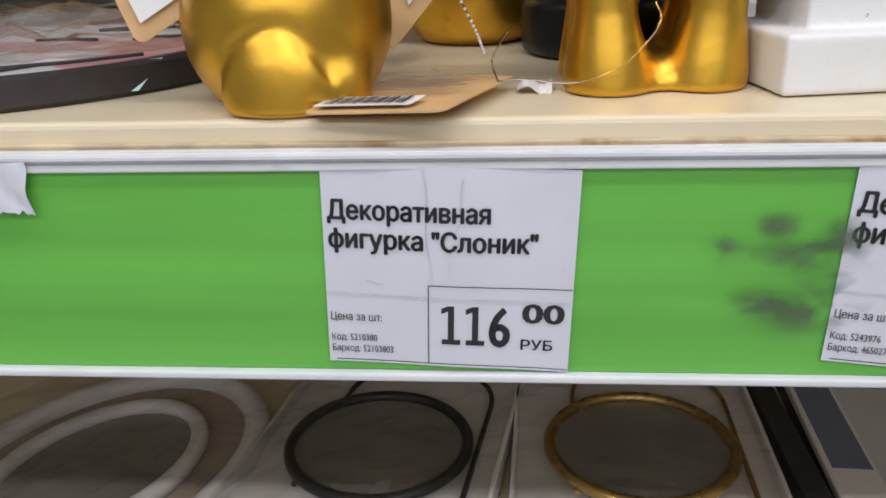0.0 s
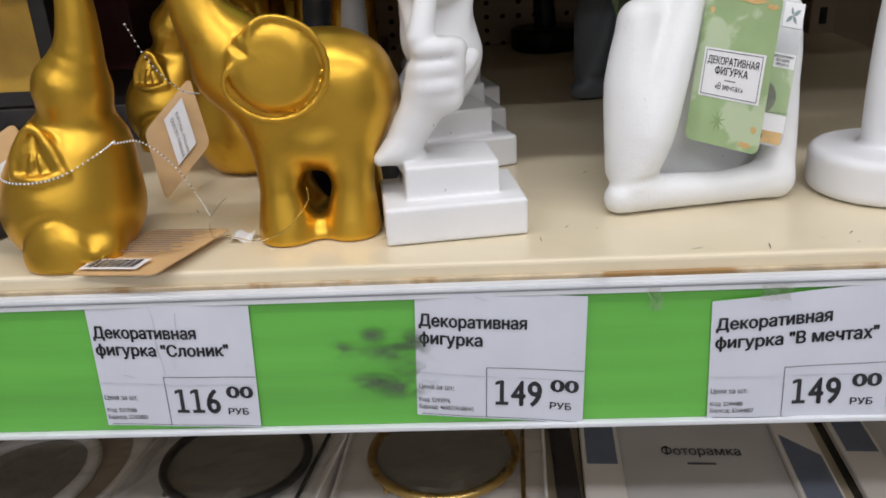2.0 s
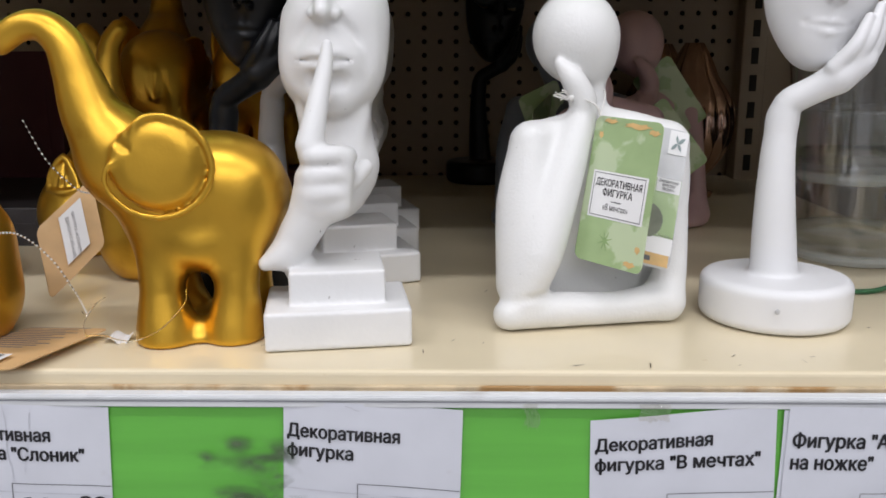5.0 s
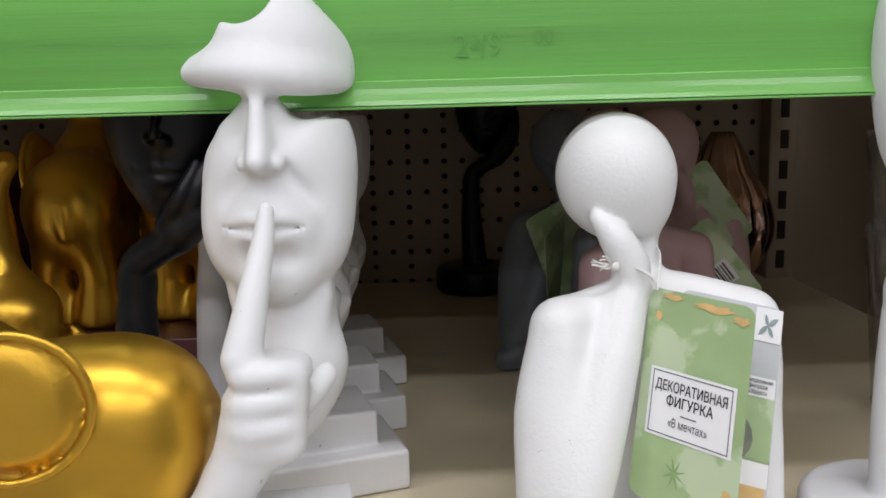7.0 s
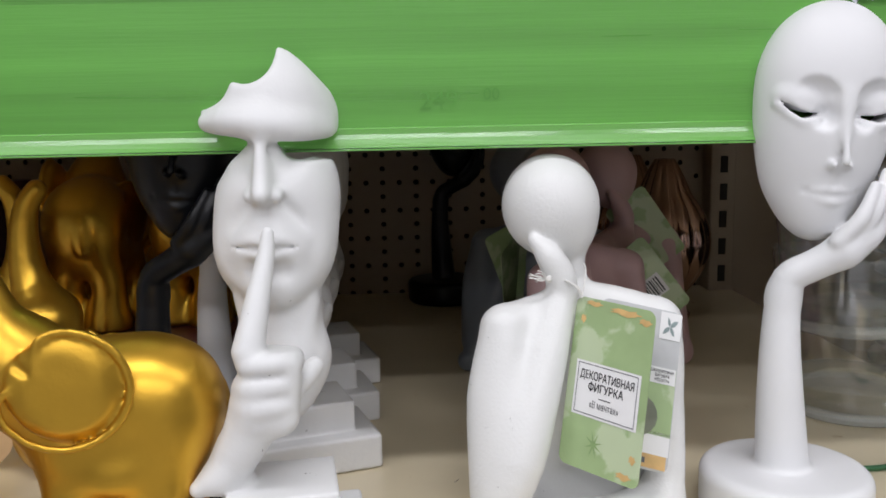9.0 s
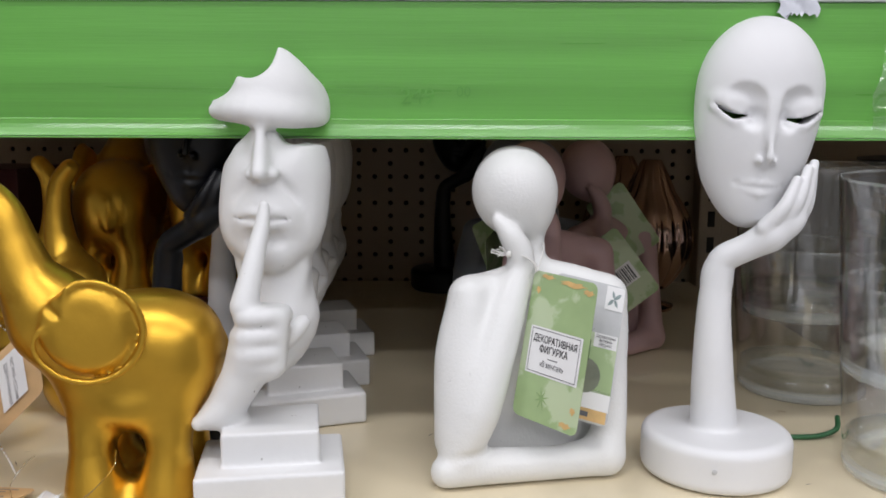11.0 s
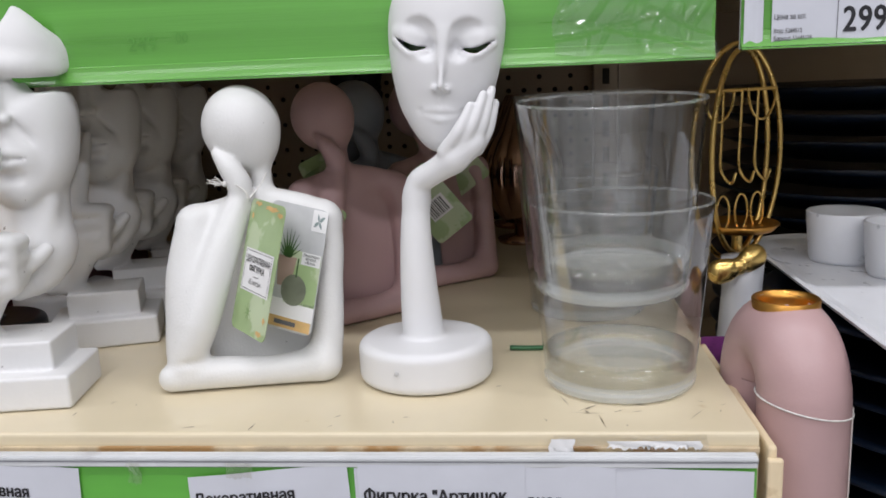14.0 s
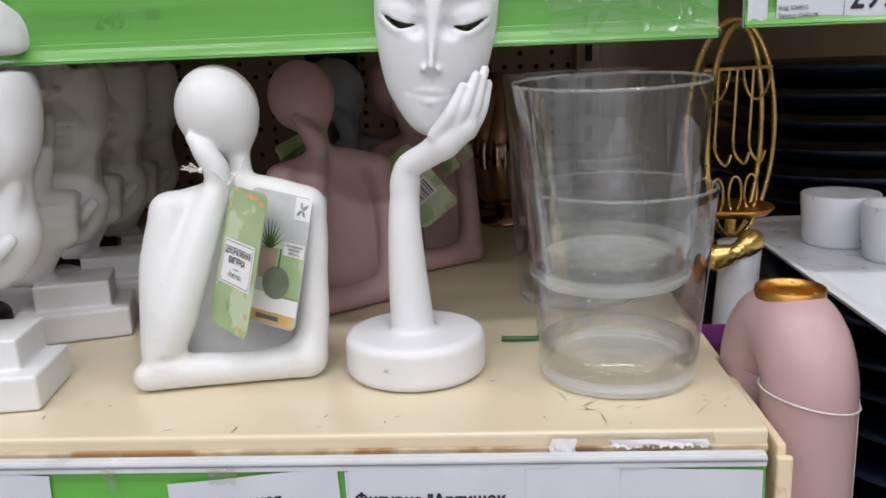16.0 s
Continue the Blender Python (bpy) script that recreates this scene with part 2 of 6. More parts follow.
M_MUSTARD = material("mustard_gold_print", (0.66, 0.40, 0.05), 0.35, vary=0.25, scale=25, bump=0.02, coat=0.3)
M_PLATE = material("printed_plate_face", (0.74, 0.74, 0.76), 0.3, vary=0.1, scale=20, bump=0.02, stain=(0.62, 0.32, 0.35), stain_scale=14,
                   stain_at=(0.57, 0.60), coat=0.3)
M_TEAL = material("mint_sticker", (0.48, 0.72, 0.66), 0.5, vary=0.06, bump=0)
M_NAVY = material("navy_glazed_ceramic", (0.006, 0.014, 0.032), 0.34, vary=0.2, scale=20, bump=0.03, coat=0.1)
M_TRAY = material("pale_grey_glazed_ceramic", (0.76, 0.78, 0.82), 0.3, vary=0.06, scale=40, fine=300, bump=0.05, stain=(0.5, 0.52, 0.56),
                  stain_scale=120, stain_at=(0.66, 0.74))
M_SILVER = material("pearl_grey_resin", (0.60, 0.62, 0.66), 0.3, 0.1, vary=0.08, bump=0.05)
M_PURPLE = material("purple_print", (0.16, 0.03, 0.16), 0.4, vary=0.5, scale=120, bump=0)
M_BOXCARD = material("off_white_box_card", (0.76, 0.72, 0.68), 0.45, vary=0.06, scale=20, bump=0.03)
M_BLACKMETAL = material("black_mirror_frame", (0.012, 0.014, 0.018), 0.35, vary=0.2, bump=0.05)
M_MIRROR = material("wrapped_mirror_face", (0.30, 0.285, 0.25), 0.25, 0.25, vary=0.2, scale=12, bump=0.03)
M_FRAMEGREY = material("slate_blue_print", (0.166, 0.192, 0.256), 0.4, vary=0.1, bump=0)
M_PHOTO = material("pale_insert_card", (0.602, 0.589, 0.576), 0.4, vary=0.08, scale=12, bump=0.02)
M_IVORY = material("ivory_moulded_frame", (0.76, 0.73, 0.70), 0.4, vary=0.06, bump=0.05)
M_TAUPE = material("taupe_velour_insert", (0.36, 0.29, 0.23), 0.7, vary=0.12, scale=60, bump=0.1)
M_FLOOR = material("grey_floor_tile", (0.42, 0.41, 0.40), 0.35, vary=0.1, scale=4, bump=0.04)
M_WALL = material("white_hall_paint", (0.55, 0.55, 0.55), 0.7, vary=0.05, scale=3, bump=0.05)
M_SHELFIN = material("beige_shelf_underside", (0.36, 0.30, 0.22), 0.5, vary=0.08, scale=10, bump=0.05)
M_GREENSTEM = material("green_plastic_stem", (0.03, 0.13, 0.05), 0.4, vary=0.2, bump=0.05)


# ---- mesh helpers ----
def link_mesh(name, mesh, mat, parent=None, label="", smooth=False):
    ob = new(name, mesh)
    if mat and not mesh.materials:
        mesh.materials.append(mat)
    if smooth:
        mesh.polygons.foreach_set("use_smooth", [True] * len(mesh.polygons))
    ob.parent = parent
    return tagged(ob, label)


def part(name, bm, mat, parent=None, label="", smooth=False):
    mesh = bpy.data.meshes.new(name)
    bm.to_mesh(mesh)
    bm.free()
    return link_mesh(name, mesh, mat, parent, label, smooth)


def empty(name, x=0, y=0, z=0, rz=0):
    ob = new(name)
    ob.empty_display_size = 0.02
    ob.matrix_world = pose(x, y, z, 0, 0, rz)
    return ob


def box(lo, hi, bevel=0.0, seg=2, bm=None):
    own = bmesh.new()
    bmesh.ops.create_cube(own, size=1)
    for v in own.verts:
        v.co = Vector([lo[i] + (v.co[i] + 0.5) * (hi[i] - lo[i]) for i in range(3)])
    if bevel:
        bmesh.ops.bevel(own, geom=own.edges[:], offset=bevel, segments=seg, affect="EDGES", profile=0.5)
    if bm is None:
        return own
    tmp = bpy.data.meshes.new("tmp")
    own.to_mesh(tmp)
    own.free()
    bm.from_mesh(tmp)
    bpy.data.meshes.remove(tmp)
    return bm


def lathe(profile, seg=64, cap=False):
    """Turned body from (radius, height) pairs."""
    bm = bmesh.new()
    rings = []
    for r, z in profile:
        rings.append([bm.verts.new((r * math.cos(2 * math.pi * i / seg), r * math.sin(2 * math.pi * i / seg), z)) for i in range(seg)])
    for a, b in zip(rings, rings[1:]):
        for i in range(seg):
            bm.faces.new((a[i], a[(i + 1) % seg], b[(i + 1) % seg], b[i]))
    if cap:
        bm.faces.new(rings[0][::-1])
        bm.faces.new(rings[-1])
    return bm


def tube(points, radius, seg=8, closed=False, bm=None):
    """Round wire through the given points."""
    bm = bm or bmesh.new()
    pts = [Vector(p) for p in points]
    n, rings, up = len(pts), [], Vector((0.123, 0.345, 0.93)).normalized()
    for i, p in enumerate(pts):
        a = pts[(i - 1) % n] if (closed or i) else p
        b = pts[(i + 1) % n] if (closed or i < n - 1) else p
        d = (b - a).normalized()
        s = d.cross(up).normalized()
        u = s.cross(d).normalized()
        r = radius[i] if isinstance(radius, (list, tuple)) else radius
        rings.append([bm.verts.new(p + (s * math.cos(2 * math.pi * k / seg) + u * math.sin(2 * math.pi * k / seg)) * r) for k in range(seg)])
    pairs = list(zip(rings, rings[1:])) + ([(rings[-1], rings[0])] if closed else [])
    for a, b in pairs:
        for k in range(seg):
            bm.faces.new((a[k], a[(k + 1) % seg], b[(k + 1) % seg], b[k]))
    if not closed:
        bm.faces.new(rings[0][::-1])
        bm.faces.new(rings[-1])
    return bm


def spline(keys, count=40):
    """Smooth run of points through the keys (Catmull-Rom)."""
    k = [Vector(p) for p in keys]
    k = [2 * k[0] - k[1]] + k + [2 * k[-1] - k[-2]]
    out, spans = [], len(k) - 3
    for j in range(count + 1):
        u = j / count * spans
        i = min(int(u), spans - 1)
        f = u - i
        a, b, c, d = k[i:i + 4]
        out.append(0.5 * (2 * b + (c - a) * f + (2 * a - 5 * b + 4 * c - d) * f * f + (3 * b - a - 3 * c + d) * f ** 3))
    return out


def sheet(nx, ny, place, thick=0.0):
    """Sheet of nx by ny cells; place(u, v) gives each point; thick adds a back face."""
    bm = bmesh.new()
    grid = [[bm.verts.new(place(i / nx, j / ny)) for i in range(nx + 1)] for j in range(ny + 1)]
    for j in range(ny):
        for i in range(nx):
            bm.faces.new((grid[j][i], grid[j][i + 1], grid[j + 1][i + 1], grid[j + 1][i]))
    if thick:
        bm.normal_update()
        bmesh.ops.solidify(bm, geom=bm.faces[:], thickness=thick)
    return bm


def glyphs(text, fine=3):
    """Outlines of a line of text in the built-in font, filled by winding number."""
    cu = bpy.data.curves.new("line", "FONT")
    cu.body, cu.size, cu.resolution_u, cu.fill_mode = text, 1.0, fine, "NONE"
    tmp = new("line", cu)
    bpy.context.view_layer.update()
    raw = bpy.data.meshes.new_from_object(tmp.evaluated_get(bpy.context.evaluated_depsgraph_get()))
    pts = np.array([v.co[:2] for v in raw.vertices])
    edges = [tuple(e.vertices) for e in raw.edges]
    bpy.data.objects.remove(tmp)
    bpy.data.curves.remove(cu)
    bpy.data.meshes.remove(raw)
    nxt = {}
    for i, j in edges:
        nxt.setdefault(i, set()).add(j)
        nxt.setdefault(j, set()).add(i)
    loops, seen = [], set()
    for i in range(len(pts)):
        if i in seen or i not in nxt:
            continue
        loop, cur = [i], i
        seen.add(i)
        step = i + 1 if i + 1 in nxt[i] else min(nxt[i])
        while step is not None and step not in seen:
            loop.append(step)
            seen.add(step)
            cur = step
            step = next((k for k in sorted(nxt[cur], key=lambda q: q != cur + 1) if k not in seen), None)
        if len(loop) > 2:
            loops.append(loop)
    clusters = []
    for loop in loops:
        lo, hi = pts[loop, 0].min(), pts[loop, 0].max()
        for c in clusters:
            if lo < c[1] and hi > c[0]:
                c[0], c[1] = min(c[0], lo), max(c[1], hi)
                c[2].append(loop)
                break
        else:
            clusters.append([lo, hi, [loop]])
    verts, faces = [], []
    for _, _, group in clusters:
        src, cons, rings = [], [], []
        for loop in group:
            base = len(src)
            src += [Vector(pts[k]) for k in loop]
            cons += [(base + k, base + (k + 1) % len(loop)) for k in range(len(loop))]
            rings.append(pts[loop])
        co, _, tris, _, _, _ = delaunay_2d_cdt(src, cons, [], 0, 1e-6)
        if not tris:
            continue
        co = np.array([v[:] for v in co])
        tri = np.array([f[:3] for f in tris])
        mid = co[tri].mean(1)
        wind = np.zeros(len(mid), int)
        for ring in rings:
            p, q = ring, np.roll(ring, -1, 0)
            up = (p[None, :, 1] <= mid[:, None, 1]) & (q[None, :, 1] > mid[:, None, 1])
            dn = (p[None, :, 1] > mid[:, None, 1]) & (q[None, :, 1] <= mid[:, None, 1])
            side = (q[None, :, 0] - p[None, :, 0]) * (mid[:, None, 1] - p[None, :, 1]) - (mid[:, None, 0] - p[None, :, 0]) * (q[None, :, 1] - p[None, :, 1])
            wind += (up & (side > 0)).sum(1) - (dn & (side < 0)).sum(1)
        base = len(verts)
        verts += [(x, y, 0) for x, y in co]
        faces += [tuple(int(k) + base for k in f) for f in tri[wind != 0]]
    return verts, faces


def writing(text, size, bold=0.0, width=None):
    """Mesh of a line of text; origin at the left of its base line. bold thickens the strokes."""
    verts, faces = glyphs(text)
    mesh = bpy.data.meshes.new("line")
    out_v, out_f = [], []
    for dx, dy in ((0, 0), (bold, 0), (-bold, 0), (0, bold * 0.6), (0, -bold * 0.6)) if bold else ((0, 0),):
        base = len(out_v)
        out_v += [((x + dx) * size, (y + dy) * size, 0) for x, y, _ in verts]
        out_f += [tuple(k + base for k in f) for f in faces]
    mesh.from_pydata(out_v, [], out_f)
    if width and out_v:
        xs = [v[0] for v in out_v]
        lo, k = min(xs), width / (max(xs) - min(xs))
        for v in mesh.vertices:
            v.co.x = (v.co.x - lo) * k
    return mesh


# ---- smooth solids from blended forms ----
class Clay:
    """Signed distance field on a grid: forms are added or cut with soft joints, then skinned."""

    def __init__(self, lo, hi, step):
        self.lo, self.step = np.array(lo, float), step
        ax = [np.arange(lo[i], hi[i] + step, step, dtype=np.float32) for i in range(3)]
        self.x, self.y, self.z = np.meshgrid(*ax, indexing="ij")
        self.d = np.full(self.x.shape, 1.0, np.float32)

    def near(self, lo, hi, pad=0.012):
        """Slices of the grid round a form, so that only these cells are worked."""
        a = np.maximum(np.floor((np.array(lo) - pad - self.lo) / self.step).astype(int), 0)
        b = np.minimum(np.ceil((np.array(hi) + pad - self.lo) / self.step).astype(int) + 1, self.d.shape)
        return tuple(slice(int(i), int(max(i, j))) for i, j in zip(a, b))

    def local(self, sl, c, turn=None):
        p = np.stack([self.x[sl] - c[0], self.y[sl] - c[1], self.z[sl] - c[2]], -1)
        if turn:
            p = p @ np.array(Euler([radians(a) for a in turn]).to_matrix(), np.float32)
        return p

    def ball(self, c, r, turn=None):
        r = np.array(r if isinstance(r, (tuple, list)) else (r, r, r), np.float32)
        reach = r if turn is None else r.max()
        sl = self.near(np.array(c) - reach, np.array(c) + reach)
        p = self.local(sl, c, turn)
        k0 = np.linalg.norm(p / r, axis=-1)
        k1 = np.linalg.norm(p / (r * r), axis=-1)
        return sl, k0 * (k0 - 1) / np.maximum(k1, 1e-6)

    def rod_in(self, sl, a, b, ra, rb):
        a, b = np.array(a, np.float32), np.array(b, np.float32)
        p, ab = np.stack([self.x[sl] - a[0], self.y[sl] - a[1], self.z[sl] - a[2]], -1), b - a
        t = np.clip(p @ ab / max(ab @ ab, 1e-9), 0, 1)
        return np.linalg.norm(p - t[..., None] * ab, axis=-1) - (ra + (rb - ra) * t)

    def rod(self, a, b, ra, rb=None):
        rb = ra if rb is None else rb
        m = max(ra, rb)
        sl = self.near(np.minimum(a, b) - m, np.maximum(a, b) + m)
        return sl, self.rod_in(sl, a, b, ra, rb)

    def run(self, keys, radii, count=10):
        pts = [np.array(p) for p in spline(keys, count)]
        rs = np.interp(np.linspace(0, 1, count + 1), np.linspace(0, 1, len(radii)), radii)
        sl = self.near(np.min(pts, 0) - rs.max(), np.max(pts, 0) + rs.max())
        d = None
        for i in range(count):
            e = self.rod_in(sl, pts[i], pts[i + 1], rs[i], rs[i + 1])
            d = e if d is None else np.minimum(d, e)
        return sl, d

    def block(self, c, half, round_=0.001, turn=None):
        reach = np.array(half) if turn is None else np.linalg.norm(half)
        sl = self.near(np.array(c) - reach, np.array(c) + reach)
        q = np.abs(self.local(sl, c, turn)) - (np.array(half, np.float32) - round_)
        return sl, np.linalg.norm(np.maximum(q, 0), axis=-1) + np.minimum(q.max(-1), 0) - round_

    def add(self, form, k=0.004):
        sl, e = form if isinstance(form, tuple) else ((slice(None),) * 3, form)
        d = self.d[sl]
        h = np.clip(0.5 + 0.5 * (d - e) / k, 0, 1)
        self.d[sl] = d * (1 - h) + e * h - k * h * (1 - h)
        return self

    def cut(self, form, k=0.003):
        sl, e = form if isinstance(form, tuple) else ((slice(None),) * 3, form)
        d = self.d[sl]
        h = np.clip(0.5 - 0.5 * (d + e) / k, 0, 1)
        self.d[sl] = d * (1 - h) - e * h + k * h * (1 - h)
        return self

    def floor(self, z=0.0, k=0.0015):
        return self.cut(self.z - z, k)

    def skin(self, name, origin=(0, 0, 0), relax=2):
        v = self.d
        s = v < 0
        n = np.array(v.shape)
        acc, cnt = np.zeros((*(n - 1), 3), np.float32), np.zeros(n - 1, np.float32)
        corner = lambda o: tuple(slice(o[i], n[i] - 1 + o[i]) for i in range(3))
        for axis in range(3):
            other = [i for i in range(3) if i != axis]
            for a in (0, 1):
                for b in (0, 1):
                    o = [0, 0, 0]
                    o[other[0]], o[other[1]] = a, b
                    e = list(o)
                    e[axis] = 1
                    v0, v1 = v[corner(o)], v[corner(e)]
                    hit = (v0 < 0) != (v1 < 0)
                    t = np.where(hit, v0 / np.where(hit, v0 - v1, 1), 0)
                    cnt += hit
                    for i in range(3):
                        acc[..., i] += np.where(hit, o[i] if i != axis else t, 0)
        live = cnt > 0
        index = np.full(n - 1, -1, np.int64)
        cells = np.argwhere(live)
        index[live] = np.arange(len(cells))
        co = (cells + acc[live] / cnt[live][:, None]) * self.step + self.lo
        quads = []
        for axis in range(3):
            a, b = [(1, 2), (2, 0), (0, 1)][axis]
            sl0, sl1 = [slice(None)] * 3, [slice(None)] * 3
            sl0[axis], sl1[axis] = slice(0, n[axis] - 1), slice(1, n[axis])
            s0, s1 = s[tuple(sl0)], s[tuple(sl1)]
            e = np.argwhere(s0 != s1)
            e = e[(e[:, a] > 0) & (e[:, b] > 0) & (e[:, a] < n[a] - 1) & (e[:, b] < n[b] - 1)]
            q = []
            for da, db in ((-1, -1), (0, -1), (0, 0), (-1, 0)):
                c = e.copy()
                c[:, a] += da
                c[:, b] += db
                q.append(index[c[:, 0], c[:, 1], c[:, 2]])
            q = np.stack(q, 1)
            inward = ~s0[e[:, 0], e[:, 1], e[:, 2]]
            q[inward] = q[inward][:, ::-1]
            quads.append(q)
        quads = np.concatenate(quads)
        for _ in range(relax):
            total, deg = np.zeros_like(co), np.zeros(len(co))
            for i in range(4):
                for j in (1, 3):
                    np.add.at(total, quads[:, i], co[quads[:, (i + j) % 4]])
                    np.add.at(deg, quads[:, i], 1)
            co = 0.5 * co + 0.5 * total / np.maximum(deg, 1)[:, None]
        co = co - np.array(origin)
        mesh = bpy.data.meshes.new(name)
        mesh.vertices.add(len(co))
        mesh.vertices.foreach_set("co", co.astype(np.float32).ravel())
        mesh.loops.add(quads.size)
        mesh.loops.foreach_set("vertex_index", quads.astype(np.int32).ravel())
        mesh.polygons.add(len(quads))
        mesh.polygons.foreach_set("loop_start", np.arange(0, quads.size, 4, dtype=np.int32))
        mesh.polygons.foreach_set("use_smooth", np.ones(len(quads), bool))
        mesh.update(calc_edges=True)
        return mesh


# ---- hall that closes the place ----
def slab(name, lo, hi, mat, bevel=0.0, kind="structure", label="", category=""):
    return tagged(part(name, box(lo, hi, bevel), mat), label, category, "", kind)


slab("floor", (-4, -4.5, -0.1), (5, 1.2, 0), M_FLOOR, label="grey tiled shop floor under the shelving", category="floor")
slab("ceiling", (-4, -4.5, 3.2), (5, 1.2, 3.3), M_WALL, label="plain white hall ceiling", category="ceiling")
slab("wall_south", (-4, -4.6, 0), (5, -4.5, 3.2), M_WALL, label="plain white hall wall", category="wall")
slab("wall_north", (-4, 1.2, 0), (5, 1.3, 3.2), M_WALL, label="plain white hall wall", category="wall")
slab("wall_west", (-4.1, -4.5, 0), (-4, 1.2, 3.2), M_WALL, label="plain white hall wall", category="wall")
slab("wall_east", (5, -4.5, 0), (5.1, 1.2, 3.2), M_WALL, label="plain white hall wall", category="wall")

# ---- shelving bay ----
DECK, BACK, END = 1.2, 0.648, 0.524
LEFT = -0.72


def pegboard(x0, x1, z0, z1, y, cw=0.0185, ch=0.0155, r=0.0031):
    """Perforated steel back panel: rows of dense holes alternate with sparse ones."""
    bm = bmesh.new()
    nx, nz = int((x1 - x0) / cw), int((z1 - z0) / ch)
    for j in range(nz):
        for i in range(nx):
            cx, cz = x0 + (i + 0.5) * cw, z0 + (j + 0.5) * ch
            q = [(-cw / 2, -ch / 2), (0, -ch / 2), (cw / 2, -ch / 2), (cw / 2, 0), (cw / 2, ch / 2), (0, ch / 2), (-cw / 2, ch / 2), (-cw / 2, 0)]
            o = [bm.verts.new((cx + a, y, cz + b)) for a, b in q]
            if j % 2 == 0 or i % 2 == 0:
                c = [bm.verts.new((cx + r * a / math.hypot(a, b), y, cz + r * b / math.hypot(a, b))) for a, b in q]
                d = [bm.verts.new((v.co.x, y + 0.0025, v.co.z)) for v in c]
                for k in range(8):
                    m = (k + 1) % 8
                    bm.faces.new((o[k], o[m], c[m], c[k]))
                    bm.faces.new((c[k], c[m], d[m], d[k]))
            else:
                bm.faces.new(o)
    bmesh.ops.remove_doubles(bm, verts=bm.verts[:], dist=0.0002)
    return bm


tagged(part("back_panel", pegboard(LEFT, 0.53, 1.1, 1.62, BACK), M_PEG), "beige perforated steel back panel of the shelving", "back panel", kind="structure")
# solid dark sheet gives the panel holes their shade
slab("back_panel_shade", (LEFT, BACK + 0.03, 0.5), (1.6, BACK + 0.05, 2.3), M_HOLESHADE, label="dark sheet painted as the shade behind the perforated panel", category="back panel")
slab("back_panel_low", (LEFT, BACK, 0.5), (1.6, BACK + 0.012, 1.1), M_PEG, label="beige steel back panel of the lower shelf", category="back panel")
slab("back_panel_side", (0.53, BACK, 1.1), (1.6, BACK + 0.012, 1.62), M_PEG, label="plain beige steel back panel", category="back panel")
slab("back_panel_top", (LEFT, BACK, 1.62), (1.6, BACK + 0.012, 2.3), M_PEG, label="beige steel back panel above", category="back panel")
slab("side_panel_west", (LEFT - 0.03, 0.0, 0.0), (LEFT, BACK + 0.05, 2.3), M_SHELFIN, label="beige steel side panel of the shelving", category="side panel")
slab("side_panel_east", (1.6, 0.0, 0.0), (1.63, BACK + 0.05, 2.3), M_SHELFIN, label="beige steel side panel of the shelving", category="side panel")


def upright(x):
    post = empty("shelf_upright", x, BACK - 0.03, 0)
    part("post", box((-0.014, 0, 0.3), (0.014, 0.028, 2.3), 0.002), M_PEG, post)
    # slots are dark blocks on the post, their shade put into the colour
    for k in range(24):
        part("slot", box((-0.004, -0.0008, 1.0 + k * 0.03), (0.004, 0.0004, 1.018 + k * 0.03)), M_HOLESHADE, post)
    return tagged(post, "beige slotted steel upright between two bays", "upright")


upright(0.512)


def shelf(name, x0, x1, y0, z, label, deep=0.03, lipped=True):
    """Steel shelf with a folded, rounded front edge and a worn seam below it."""
    top = empty(name, 0, 0, 0)
    bm = bmesh.new()
    prof = [(BACK - 0.001, z), (y0 + 0.0042, z), (y0 + 0.0028, z - 0.0003), (y0 + 0.0019, z - 0.0010), (y0 + 0.0016, z - 0.0022),
            (y0 + 0.0016, z - deep), (y0 + 0.02, z - deep), (y0 + 0.02, z - deep + 0.004), (BACK - 0.001, z - deep + 0.004)]
    ends = [[bm.verts.new((x, a, b)) for a, b in prof] for x in (x0, x1)]
    for i in range(len(prof)):
        j = (i + 1) % len(prof)
        bm.faces.new((ends[0][i], ends[0][j], ends[1][j], ends[1][i]))
    bm.faces.new(ends[0][::-1])
    bm.faces.new(ends[1])
    bmesh.ops.recalc_face_normals(bm, faces=bm.faces[:])
    part("deck", bm, M_CREAM, top)
    if lipped:
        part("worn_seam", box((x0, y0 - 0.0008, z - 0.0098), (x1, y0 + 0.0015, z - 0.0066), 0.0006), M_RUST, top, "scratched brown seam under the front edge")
    return tagged(top, label, "shelf")


shelf("shelf_deck", LEFT, END, 0.0075, DECK, "cream enamelled steel shelf with scuffed yellowed edge")
shelf("shelf_deck", LEFT, END, 0.118, 1.462, "cream steel shelf above the figurines", lipped=False)
shelf("shelf_deck", LEFT, 1.6, 0.0, 0.885, "cream steel shelf below with boxed mirrors", lipped=False)
shelf("shelf_deck", END + 0.012, 1.6, 0.0, 1.07, "cream steel shelf of the next bay", lipped=False)
shelf("shelf_deck", END + 0.012, 1.6, 0.118, 1.462, "cream steel upper shelf of the next bay", lipped=False)


